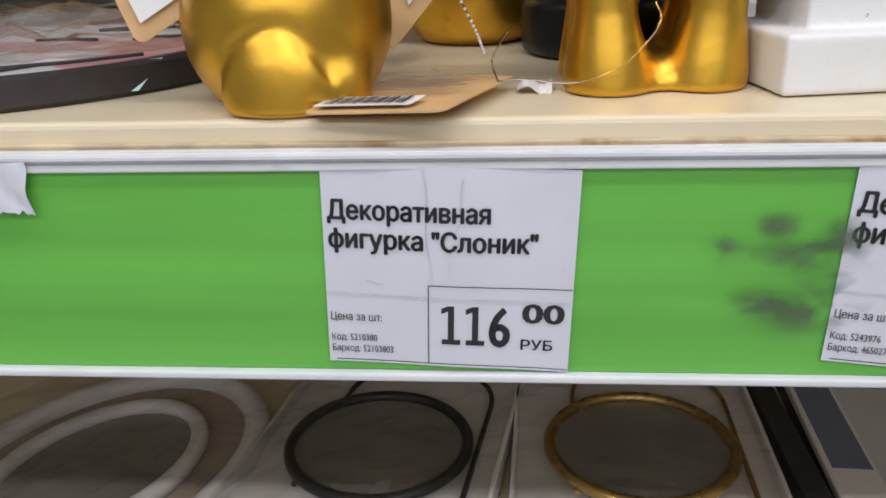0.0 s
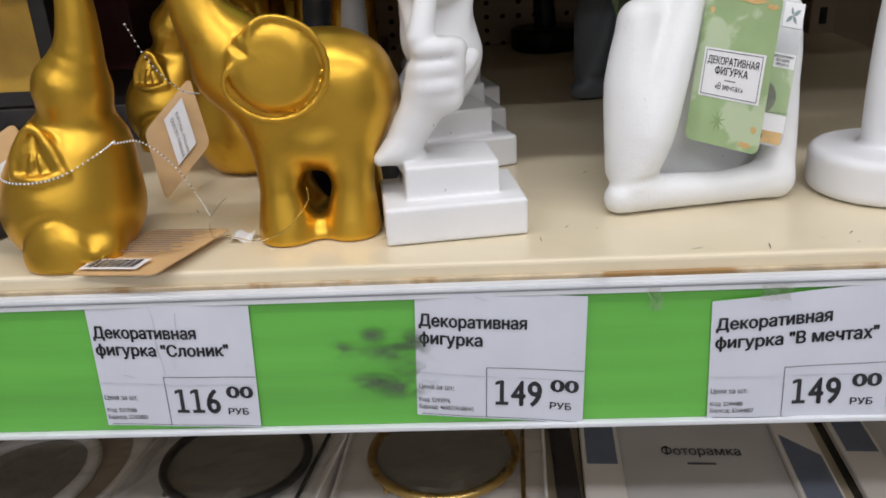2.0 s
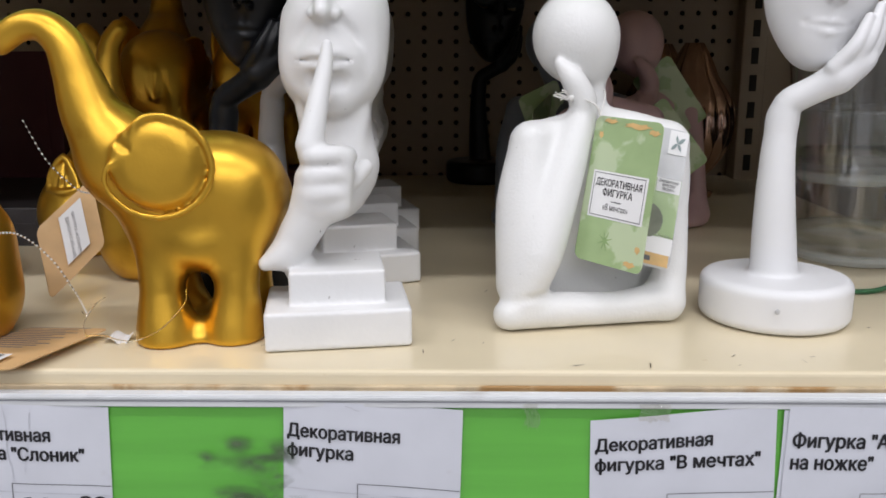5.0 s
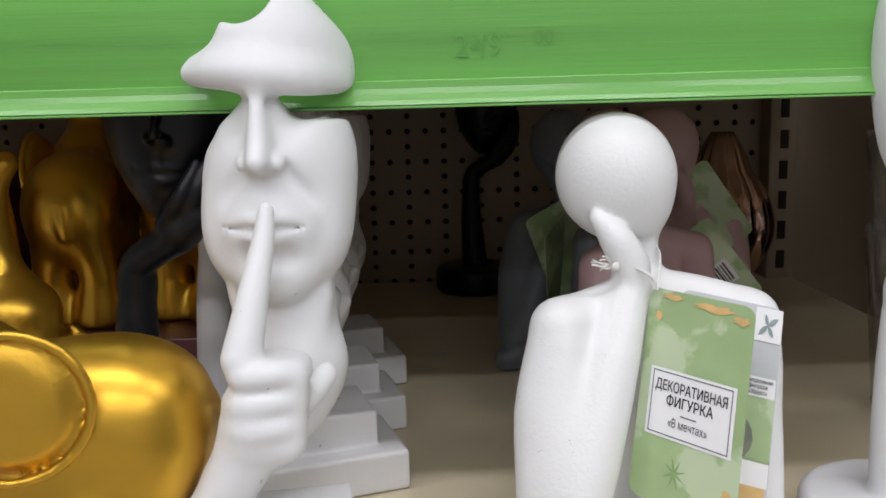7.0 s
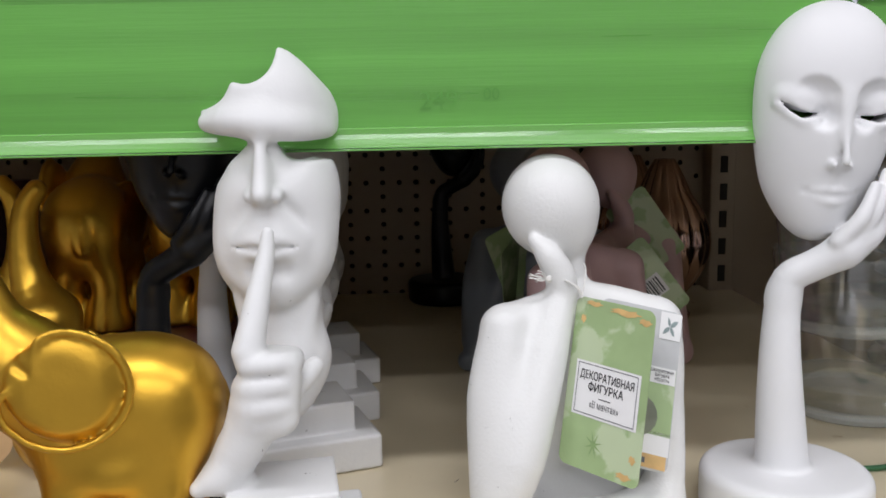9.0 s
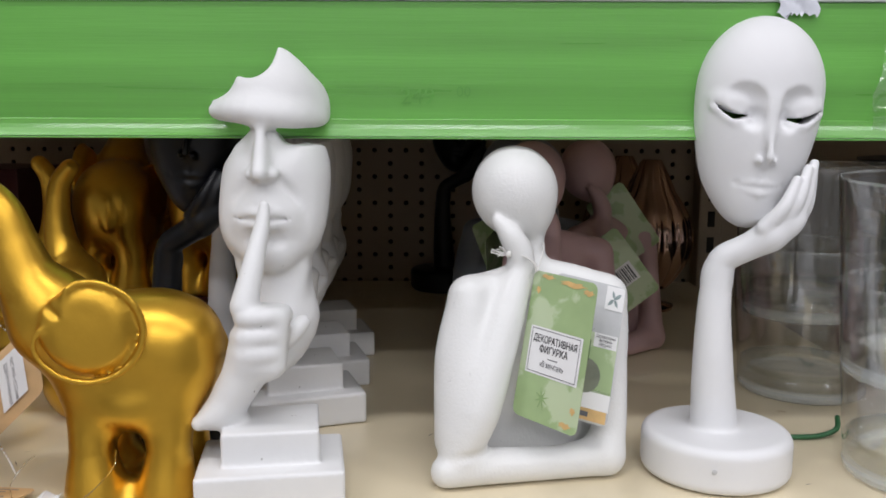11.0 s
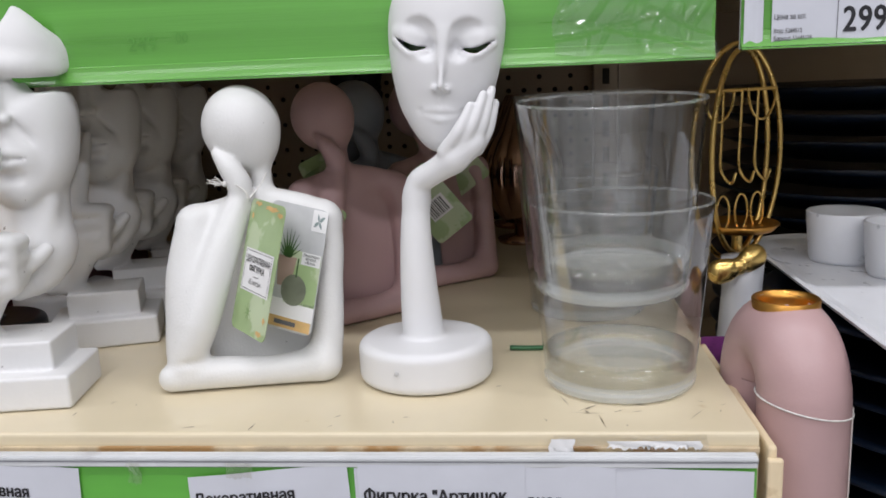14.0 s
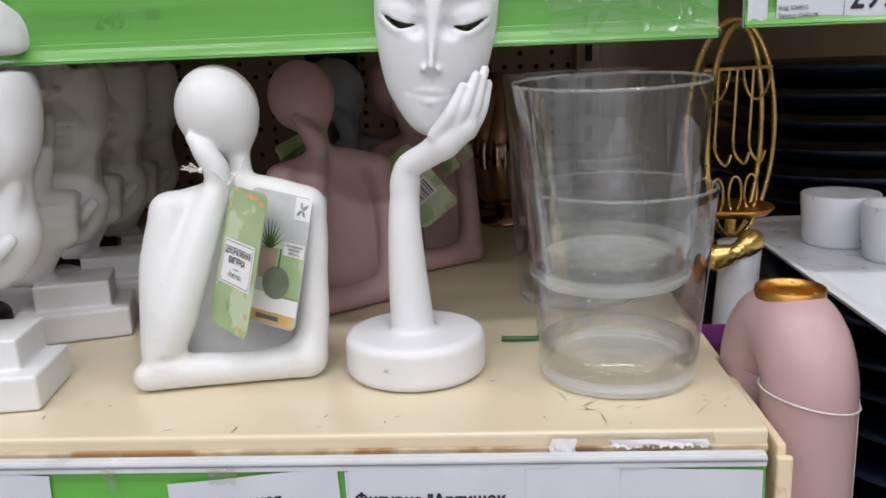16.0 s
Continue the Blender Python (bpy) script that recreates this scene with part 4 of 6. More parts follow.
def elephant_mesh():
    """Standing elephant with trunk raised, facing along -x."""
    c = Clay((-0.050, 0.012, -0.002), (0.102, 0.118, 0.168), 0.0012)
    c.add(c.ball((0.0580, 0.070, 0.077), (0.0300, 0.028, 0.0275)), 0.002)
    c.add(c.ball((0.0330, 0.063, 0.074), (0.0260, 0.0255, 0.0290)), 0.014)
    c.add(c.ball((0.0730, 0.074, 0.068), (0.0165, 0.0235, 0.0250)), 0.012)
    # legs: two merged pairs with an arch between
    for y0 in (0.0500, 0.0790):
        lean = 0.5 * (0.070 - y0)
        c.add(c.run([(0.0290, y0 + lean, 0.064), (0.0300, y0 + 0.003, 0.036), (0.0308, y0 + 0.001, 0.016), (0.0322, y0, -0.004)], [0.0150, 0.0130, 0.0116, 0.0114, 0.0132, 0.0152, 0.0166], 24), 0.010)
        c.add(c.run([(0.0690, y0 + lean + 0.003, 0.064), (0.0672, y0 + 0.006, 0.036), (0.0660, y0 + 0.005, 0.016), (0.0645, y0 + 0.004, -0.004)], [0.0150, 0.0128, 0.0114, 0.0112, 0.0128, 0.0146, 0.0158], 24), 0.010)
    c.add(c.ball((0.0485, 0.067, 0.0000), (0.0120, 0.0220, 0.0105)), 0.006)
    c.add(c.ball((0.0490, 0.067, 0.0500), (0.0200, 0.0275, 0.0150)), 0.012)
    c.cut(c.rod((0.0520, 0.00, 0.0270), (0.0420, 0.13, 0.0270), 0.0060), 0.004)
    c.cut(c.rod((0.0518, 0.00, 0.0215), (0.0418, 0.13, 0.0215), 0.0042), 0.004)
    c.cut(c.rod((0.0484, 0.037, 0.0170), (0.0484, 0.031, -0.004), 0.0012, 0.0036), 0.0035)
    # head and trunk
    c.add(c.ball((0.0140, 0.054, 0.092), (0.0200, 0.0190, 0.0230), (0, 24, 0)), 0.012)
    c.add(c.run([(0.0130, 0.053, 0.098), (0.0035, 0.051, 0.113), (-0.0015, 0.050, 0.131), (-0.0060, 0.0495, 0.146), (-0.0145, 0.049, 0.1545),
                 (-0.0255, 0.0485, 0.1545), (-0.0365, 0.048, 0.1475)], [0.0185, 0.0145, 0.0112, 0.0092, 0.0078, 0.0067, 0.0062], count=44), 0.008)
    c.cut(c.ball((-0.0405, 0.048, 0.1455), (0.0035, 0.0035, 0.0035)), 0.001)
    c.add(c.ball((0.0890, 0.080, 0.066), (0.003, 0.004, 0.012)), 0.004)
    # ears: heart-shaped dish with a rolled rim, notched at the front
    for side, y0, yaw, oz in ((-1, 0.0340, 12, 0.0), (1, 0.0900, -12, -0.016)):
        ca, sa = math.cos(radians(yaw)), math.sin(radians(yaw))
        rim = []
        for k in range(25):
            a = radians(145 + 5 + 350 * k / 24)
            r = 0.0244 * (1 - 0.50 * math.exp(-((k - 0) / 1.8) ** 2) - 0.50 * math.exp(-((k - 24) / 1.6) ** 2) + 0.04 * math.sin(a + 2.5))
            u, w = r * math.cos(a) * 1.02, r * math.sin(a) * 0.98
            rim.append((0.0375 + u * ca, y0 + u * sa, 0.0915 + oz + w))
        c.add(c.ball((0.0385, y0 - side * 0.0030, 0.0915 + oz), (0.0225, 0.0060, 0.0220), (0, 0, yaw)), 0.003)
        c.cut(c.ball((0.0390, y0 + side * 0.0075, 0.0920 + oz), (0.0205, 0.0072, 0.0195), (0, 0, yaw)), 0.0016)
        c.add(c.run(rim, [0.0014, 0.0019, 0.0017], count=60), 0.0010)
        c.add(c.ball((0.0400, y0 - side * 0.0005, 0.0880 + oz), (0.0120, 0.0026, 0.0110), (0, 0, yaw)), 0.006)
        c.cut(c.rod((0.0150, y0 + side * 0.004, 0.1075 + oz), (0.0268, y0 + side * 0.0035, 0.0990 + oz), 0.0050, 0.0010), 0.0008)
    return c.floor(0.0, 0.003).skin("elephant_figurine", (0.045, 0.062, 0), 3)


def sitting_elephant_mesh():
    """Sitting elephant, seen over its haunch, trunk straight up."""
    c = Clay((-0.126, -0.004, -0.002), (-0.030, 0.100, 0.168), 0.0012)
    c.add(c.ball((-0.0785, 0.048, 0.026), (0.0360, 0.0360, 0.0360)), 0.002)
    c.add(c.ball((-0.0710, 0.050, 0.054), (0.0265, 0.0260, 0.0230)), 0.014)
    c.add(c.ball((-0.0655, 0.046, 0.083), (0.0190, 0.0190, 0.0165), (0, 25, 0)), 0.010)
    c.add(c.run([(-0.0620, 0.044, 0.090), (-0.0555, 0.042, 0.106), (-0.0530, 0.041, 0.128), (-0.0555, 0.040, 0.148), (-0.0620, 0.039, 0.158)],
                [0.0150, 0.0108, 0.0082, 0.0068, 0.0060]), 0.007)
    # haunch with its crease
    c.add(c.ball((-0.0755, 0.0170, 0.0075), (0.0185, 0.0092, 0.0190)), 0.003)
    c.cut(c.run([(-0.0950, 0.0165, 0.0110), (-0.0880, 0.0130, 0.0225), (-0.0720, 0.0115, 0.0288), (-0.0615, 0.0130, 0.0210), (-0.0570, 0.0160, 0.0110), (-0.0555, 0.0190, 0.0010)],
                [0.0008, 0.0016, 0.0019, 0.0022, 0.0024, 0.0018], 16), 0.0022)
    c.add(c.ball((-0.0560, 0.0270, 0.0060), (0.0090, 0.0100, 0.0110)), 0.008)
    # folded ear on the near side: a drop gathered at the top
    c.add(c.ball((-0.0785, 0.0240, 0.0575), (0.0120, 0.0050, 0.0110), (-14, 0, 0)), 0.003)
    c.add(c.run([(-0.0915, 0.0215, 0.0480), (-0.0885, 0.0210, 0.0590), (-0.0785, 0.0235, 0.0710), (-0.0705, 0.0215, 0.0610), (-0.0655, 0.0200, 0.0485)],
                [0.0020, 0.0021, 0.0027, 0.0021, 0.0020]), 0.0012)
    c.add(c.run([(-0.0915, 0.0215, 0.0480), (-0.0785, 0.0165, 0.0462), (-0.0655, 0.0200, 0.0485)], [0.0022, 0.0024, 0.0022]), 0.0012)
    for x in (-0.084, -0.0775, -0.072):
        c.cut(c.rod((x, 0.0190, 0.0500), (-0.0782, 0.0225, 0.0670), 0.0008, 0.0005), 0.0022)
    return c.floor(0.0, 0.003).skin("sitting_elephant_figurine", (-0.078, 0.048, 0), 3)


HUSH, DREAM, MASK, ELE, SIT = hush_mesh(), dream_mesh(), mask_mesh(), elephant_mesh(), sitting_elephant_mesh()


def figurine(name, mesh, mat, x, y, rz, label, group):
    own = mesh if not mesh.materials or mesh.materials[0] == mat else mesh.copy()
    if own is not mesh:
        own.materials.clear()
    ob = link_mesh(name, own, mat)
    ob.matrix_world = pose(x, y, DECK, 0, 0, rz)
    return tagged(ob, label, "figurine", group)


G1, G2, G3, G4, G5 = ("row of white face figurines", "half figures on the shelf", "mask figurines on the shelf", "gold standing elephants", "gold sitting elephants")
figurine("face_figurine", HUSH, M_PLASTER, 0.1165, 0.0625, 0, "white plaster face fragment, finger on lips, stepped plinth", G1)
figurine("face_figurine", HUSH, M_PLASTER, 0.1130, 0.1765, 10, "white plaster face fragment standing behind its twin", G1)
figurine("face_figurine", HUSH, M_PLASTER, 0.1090, 0.2535, 8, "white plaster face fragment, finger on lips, in the row", G1)
figurine("face_figurine", HUSH, M_PLASTER, 0.1060, 0.3320, 8, "white plaster face fragment, last in the row, in shade", G1)
figurine("dreaming_figurine", DREAM, M_GRIT, 0.2525, 0.085, 0, "gritty white half figure leaning its head on a palm", G2)
figurine("dreaming_figurine", DREAM, M_PINK, 0.2900, 0.2160, 30, "dusty pink half figure leaning its head on a palm", G2)
figurine("dreaming_figurine", DREAM, M_GREYBLUE, 0.3000, 0.2980, 30, "blue-grey half figure behind the pink one", G2)
figurine("dreaming_figurine", DREAM, M_PINK, 0.3460, 0.3240, 28, "dusty pink half figure deep on the shelf", G2)
figurine("dreaming_figurine", DREAM, M_GREYBLUE, 0.2640, 0.3500, -10, "blue-grey half figure deep on the shelf", G2)
figurine("mask_figurine", MASK, M_SATIN, 0.3525, 0.0935, 0, "satin white mask resting on a palm, round foot", G3)
figurine("mask_figurine", MASK, M_BLACK, 0.0420, 0.1420, 0, "black mask resting on a palm behind the gold elephant", G3)
figurine("mask_figurine", MASK, M_SATIN, 0.0480, 0.2380, -25, "white mask figurine hidden behind the black one", G3)
figurine("mask_figurine", MASK, M_BLACK, 0.2060, 0.6020, 12, "black mask figurine against the perforated panel", G3)
figurine("elephant_figurine", ELE, M_GOLD, 0.0450, 0.0620, 0, "gold painted standing elephant with raised trunk", G4)
elephant_2 = figurine("elephant_figurine", ELE, M_GOLD, -0.0520, 0.3050, -98, "gold painted elephant deep on the shelf, seen end on", G4)
elephant_3 = figurine("elephant_figurine", ELE, M_GOLD, 0.0180, 0.3150, -105, "gold painted elephant behind the black mask", G4)
figurine("elephant_figurine", ELE, M_GOLD, -0.0300, 0.4300, -90, "gold painted elephant at the back of the shelf", G4)
figurine("sitting_elephant_figurine", SIT, M_GOLD, -0.0780, 0.0480, 0, "gold painted sitting elephant with upright trunk", G5)
figurine("sitting_elephant_figurine", SIT, M_GOLD, -0.0220, 0.1880, 178, "gold painted sitting elephant behind the first", G5)
figurine("sitting_elephant_figurine", SIT, M_GOLD, -0.0980, 0.2650, -10, "gold painted sitting elephant further back", G5)
for ob in (elephant_2, elephant_3):
    ob.location.z = DECK + 0.0552


# ---- price labels on the rails ----
def digit_one(w, h):
    """Printed figure one with a flag and a foot bar."""
    t = 0.30 * w
    mesh = bpy.data.meshes.new("digit")
    quads = [(0.08 * w, 0, w, 0.13 * h), (0.38 * w, 0.13 * h, 0.38 * w + t, h)]
    verts = [p for x0, y0, x1, y1 in quads for p in ((x0, y0, 0), (x1, y0, 0), (x1, y1, 0), (x0, y1, 0))]
    verts += [(0.38 * w, h, 0), (0.06 * w, 0.93 * h, 0), (0.06 * w, 0.79 * h, 0), (0.38 * w, 0.86 * h, 0)]
    mesh.from_pydata(verts, [], [(0, 1, 2, 3), (4, 5, 6, 7), (8, 9, 10, 11)])
    return mesh


def price_label(corners, y, lines, cost, small, label, group="price labels on the rail", bars=False, box_left=0.42, folds=()):
    """Printed paper label. corners: TL, TR, BR, BL as (x, z). Lines are set by their share of width and height."""
    (ax, az), (bx, bz), (cx, cz), (dx, dz) = corners
    top = empty("price_label", ax, y, az)
    wide = math.hypot(bx - ax, bz - az)

    def at(u, v):
        return ((1 - v) * ((1 - u) * ax + u * bx) + v * ((1 - u) * dx + u * cx) - ax, (1 - v) * ((1 - u) * az + u * bz) + v * ((1 - u) * dz + u * cz) - az)

    def paper(u, v):
        x, z = at(u, v)
        return (x, -0.0006 - 0.0007 * math.sin(u * 3.1) * math.sin(v * 3.1 + 0.4) - 0.0003 * math.sin(u * 9 + ax * 50), z)

    part("paper", sheet(14, 8, paper), M_PAPER, top, smooth=True)

    def put(name, mesh, u, v, mat):
        for p in mesh.vertices:
            x, z = at(u + p.co.x / wide, v - p.co.y / 0.071)
            yy = paper(min(max(u + p.co.x / wide, 0), 1), min(max(v, 0), 1))[1]
            p.co = (x, yy - 0.0004, z)
        link_mesh(name, mesh, mat, top)

    for text, u, v, w in lines:
        put("heading", writing(text, 0.0092, 0.038, w), u, v, M_INK)

    def rule(u0, v0, u1, v1, t=0.00016):
        def strip(u, v):
            uu, vv = u0 + (u1 - u0) * u, v0 + (v1 - v0) * u
            x, z = at(uu, vv)
            o = (v - 0.5) * 2 * t
            return (x + (o if u0 == u1 else 0), paper(uu, vv)[1] - 0.0003, z + (o if v0 == v1 else 0))
        part("ruled_line", sheet(8, 1, strip), M_INK, top)

    for u0, v0, u1, v1 in folds:
        def crease(u, v):
            uu, vv = u0 + (u1 - u0) * u + 0.006 * math.sin(9 * u + u0 * 30) * (v0 != v1), v0 + (v1 - v0) * u
            x, z = at(uu, vv)
            o = (v - 0.5) * 0.0006
            return (x + (o if abs(u1 - u0) < abs(v1 - v0) else 0), paper(uu, vv)[1] - 0.0003, z + (0 if abs(u1 - u0) < abs(v1 - v0) else o))
        part("fold", sheet(16, 1, crease), M_FOLD, top)
    if cost:
        rule(box_left, 0.57, 0.995, 0.57)
        rule(box_left, 0.57, box_left, 0.985)
        rule(0.03, 0.985, 0.995, 0.985)
        for text, u, v, w, s, bold in cost:
            if len(text) < 3 or not text.isdigit():
                put("price_print", writing(text, s, bold, w), u, v, M_INK)
                continue
            for k, sign in enumerate(text):
                pitch = w / len(text)
                mesh = digit_one(pitch * 0.86, s * 0.70) if sign == "1" else writing(sign, s, bold, pitch * 0.92)
                put("price_print", mesh, u + k * pitch * 1.02 / wide, v, M_INK)
    for text, u, v, w, s in small:
        if bars and not text:
            bm = bmesh.new()
            box((0, 0, 0), (w, s * 0.4, 0.00005), bm=bm)
            mesh = bpy.data.meshes.new("bar")
            bm.to_mesh(mesh)
            bm.free()
            put("small_print", mesh, u, v, M_GREYINK)
        else:
            put("small_print", writing(text, s, 0.01, w), u, v, M_GREYINK)
    return tagged(top, label, "price label", group)


def cost_of(number):
    return [(number, 0.468, 0.875, 0.0234, 0.0205, 0.030), ("00", 0.800, 0.745, 0.0138, 0.0098, 0.034), ("РУБ", 0.800, 0.888, 0.0105, 0.0052, 0.02)]


def small_of(code, bar, wide_bar):
    return [("Цена за шт:", 0.015, 0.772, 0.0170, 0.0042), (code, 0.015, 0.880, 0.0152, 0.0036), (bar, 0.015, 0.940, wide_bar, 0.0036)]


price_label([(-0.0600, 1.1885), (0.0200, 1.1860), (0.0170, 1.1170), (-0.0620, 1.1205)], -0.0006,
            [("Декоративная", 0.02, 0.255, 0.0515), ('фигурка "Слоник"', 0.02, 0.395, 0.0665)], cost_of("116"),
            small_of("Код: 5210380", "Баркод: 52103803", 0.0205), "white paper price label reading 116 roubles", folds=[(0.40, 0.0, 0.43, 0.56), (0.56, 0.05, 0.50, 0.50), (0.0, 0.63, 1.0, 0.64), (0.17, 0.56, 0.23, 0.58)])
price_label([(0.1000, 1.1905), (0.1810, 1.1855), (0.1790, 1.1150), (0.0970, 1.1225)], -0.0006,
            [("Декоративная", 0.02, 0.26, 0.0515), ("фигурка", 0.02, 0.40, 0.0305)], cost_of("149"),
            small_of("Код: 5243976", "Баркод: 4650274108443", 0.0265), "white paper price label reading 149 roubles, smeared edge", folds=[(0.0, 0.64, 1.0, 0.65), (0.35, 0.02, 0.42, 0.05)])
price_label([(0.2385, 1.1805), (0.3215, 1.1885), (0.3250, 1.1145), (0.2400, 1.1160)], -0.0006,
            [("Декоративная", 0.025, 0.235, 0.0530), ('фигурка "В мечтах"', 0.025, 0.385, 0.0745)], cost_of("149"),
            small_of("Код: 5244480", "Баркод: 52444807", 0.0205), "crookedly cut white price label reading 149 roubles", folds=[(0.0, 0.63, 1.0, 0.655)])
price_label([(0.4500, 1.1870), (0.5195, 1.1845), (0.5195, 1.1150), (0.4500, 1.1150)], -0.0004,
            [(",свечник", 0.09, 0.335, 0.0310)], [], [], "greyish white price label at the shelf end")
price_label([(0.4000, 1.1880), (0.4540, 1.1870), (0.4540, 1.1150), (0.4000, 1.1150)], -0.0007,
            [("вная", 0.21, 0.30, 0.0165)], [], [], "white price label half covered by its neighbour")
price_label([(0.3270, 1.1880), (0.4100, 1.1880), (0.4110, 1.1150), (0.3265, 1.1140)], -0.0014,
            [('Фигурка "Артишок', 0.03, 0.265, 0.0715), ('на ножке"', 0.03, 0.41, 0.0365)], [("149", 0.455, 0.875, 0.0235, 0.0195, 0.028)],
            [("Цена за шт.", 0.02, 0.735, 0.0170, 0.0042), ("", 0.02, 0.845, 0.0150, 0.0022), ("", 0.02, 0.915, 0.0205, 0.0022)],
            "white paper price label laid over two others", bars=True)
price_label([(0.5510, 1.4520), (0.6340, 1.4520), (0.6340, 1.3835), (0.5510, 1.3835)], 0.1100, [],
            [("299", 0.455, 0.885, 0.0235, 0.0195, 0.028)], small_of("Код: 5244512", "Баркод: 52445129", 0.0205), "white price label reading 299 on the next bay")
price_label([(0.5360, 1.4520), (0.5465, 1.4520), (0.5465, 1.3835), (0.5360, 1.3835)], 0.1098, [], [], [], "narrow strip of white label paper on the rail")

# faded print left on the upper green strip
ghost = empty("faded_print", 0.180, 0.1106, 1.3975)
for text, x, z, size in (("249", 0, 0, 0.0125), ("00", 0.030, 0.004, 0.008)):
    g = link_mesh("old_price", writing(text, size), M_GHOST, ghost)
    g.matrix_local = pose(x, 0, z, 90, 0, 0)
tagged(ghost, "faint traces of old price figures on the green strip", "print")


def flat_patch(name, x0, x1, z0, z1, y, mat, label, category, wave=0.0006, torn=0.0, seed=1, nx=16, nz=10):
    """Thin sheet on a rail: tape, torn paper, smear, painted glare."""
    rnd = random.Random(seed)
    edge = [rnd.uniform(-torn, torn) for _ in range(nx + 1)]

    def place(u, v):
        z = z0 + (z1 - z0) * v + edge[round(u * nx)] * (1 - v)
        return (x0 + (x1 - x0) * u + torn * 0.6 * math.sin(7 * v + seed), y - wave * abs(math.sin(5 * u + 3 * v + seed)), z)

    return tagged(part(name, sheet(nx, nz, place), mat, smooth=True), label, category)


marks = random.Random(31)
for mx_, mz_, mw, mh in ((0.0640, 1.1610, 0.024, 0.0120), (0.0780, 1.1690, 0.020, 0.0100), (0.0870, 1.1600, 0.032, 0.0160), (0.0975, 1.1640, 0.022, 0.0180), (0.0960, 1.1530, 0.026, 0.0160),
                         (0.0760, 1.1430, 0.030, 0.0130), (0.0900, 1.1400, 0.034, 0.0170), (0.1000, 1.1440, 0.020, 0.0170)):
    flat_patch("dirt_smear", mx_ - mw / 2, mx_ + mw / 2, mz_ - mh / 2, mz_ + mh / 2, -0.0026 - 0.0001 * marks.random(), M_SMEAR, "grey dirty finger mark on the green strip", "dirt", 0.0001)
flat_patch("tape_scrap", 0.2600, 0.2735, 1.1815, 1.1895, -0.0030, M_TAPE, "scrap of clear tape on the price rail", "tape", 0.0008, 0.0008, 3)
flat_patch("tape_scrap", 0.2085, 0.2150, 1.1780, 1.1895, -0.0026, M_TAPE, "curled scrap of clear tape on the rail", "tape", 0.0010, 0.0014, 5)
flat_patch("tape_scrap", -0.1750, -0.1540, 1.1740, 1.1905, -0.0026, M_PAPER, "torn label corner under clear tape", "tape", 0.0008, 0.0012, 8)
flat_patch("paper_scrap", 0.3780, 0.3990, 1.4440, 1.4590, 0.1085, M_PAPER, "torn scrap of white paper on the upper rail", "paper", 0.0010, 0.0022, 6)
flat_patch("paper_scrap", 0.3250, 0.3285, 1.1150, 1.1860, -0.0010, M_PAPER, "thin strip of white paper between two labels", "paper", 0.0003, 0.0002, 9)
# opaque white patches painted as the glare on the packing tape
flat_patch("tape_glare", 0.4225, 0.4345, 1.1905, 1.1985, 0.0054, M_TAGWHITE, "white patch painted as glare on the edge tape", "tape", 0.0004, 0.0012, 14)
flat_patch("tape_glare", 0.4510, 0.4960, 1.1935, 1.1975, 0.0054, M_TAGWHITE, "long white strip painted as glare on the edge tape", "tape", 0.0004, 0.0012, 17, 40, 6)
flat_patch("packing_tape", 0.4250, 0.4990, 1.1905, 1.2005, 0.0062, M_TAPE, "clear packing tape over the shelf edge", "tape", 0.0010, 0.0010, 11, 40, 6)


def crumpled(name, x0, x1, z0, z1, y, label):
    """Loose clear film with sharp folds."""
    rr = random.Random(21)
    folds = [(rr.uniform(0, 1), rr.uniform(0, 1), radians(rr.choice((52, 60, 68, 75, -20, 15, 100)) + rr.uniform(-8, 8)), rr.uniform(0.015, 0.06),
              rr.uniform(0.0015, 0.0045), rr.uniform(0.35, 1.1)) for _ in range(26)]

    def place(u, v):
        x = x0 + (x1 - x0) * u - 0.014 * (1 - u) * (1 - v) + 0.006 * noise.noise(Vector((v * 4, 1.7, 0)))
        z = z0 + (z1 - z0) * v + 0.004 * noise.noise(Vector((u * 4, 9.1, 0))) - 0.004 * u
        lift = 0.0015
        for a, b, ang, wide, high, reach in folds:
            s = (u - a) * math.sin(ang) - (v - b) * math.cos(ang)
            l = (u - a) * math.cos(ang) + (v - b) * math.sin(ang)
            lift += high * max(0, 1 - abs(s) / wide) * max(0, 1 - abs(l) / reach)
        return (x, y - lift, z)
    return tagged(part(name, sheet(120, 100, place), M_FILM), label, "plastic film")


crumpled("plastic_film", 0.4430, 0.5200, 1.3850, 1.4580, 0.1090, "crumpled clear plastic film taped over the green rail")


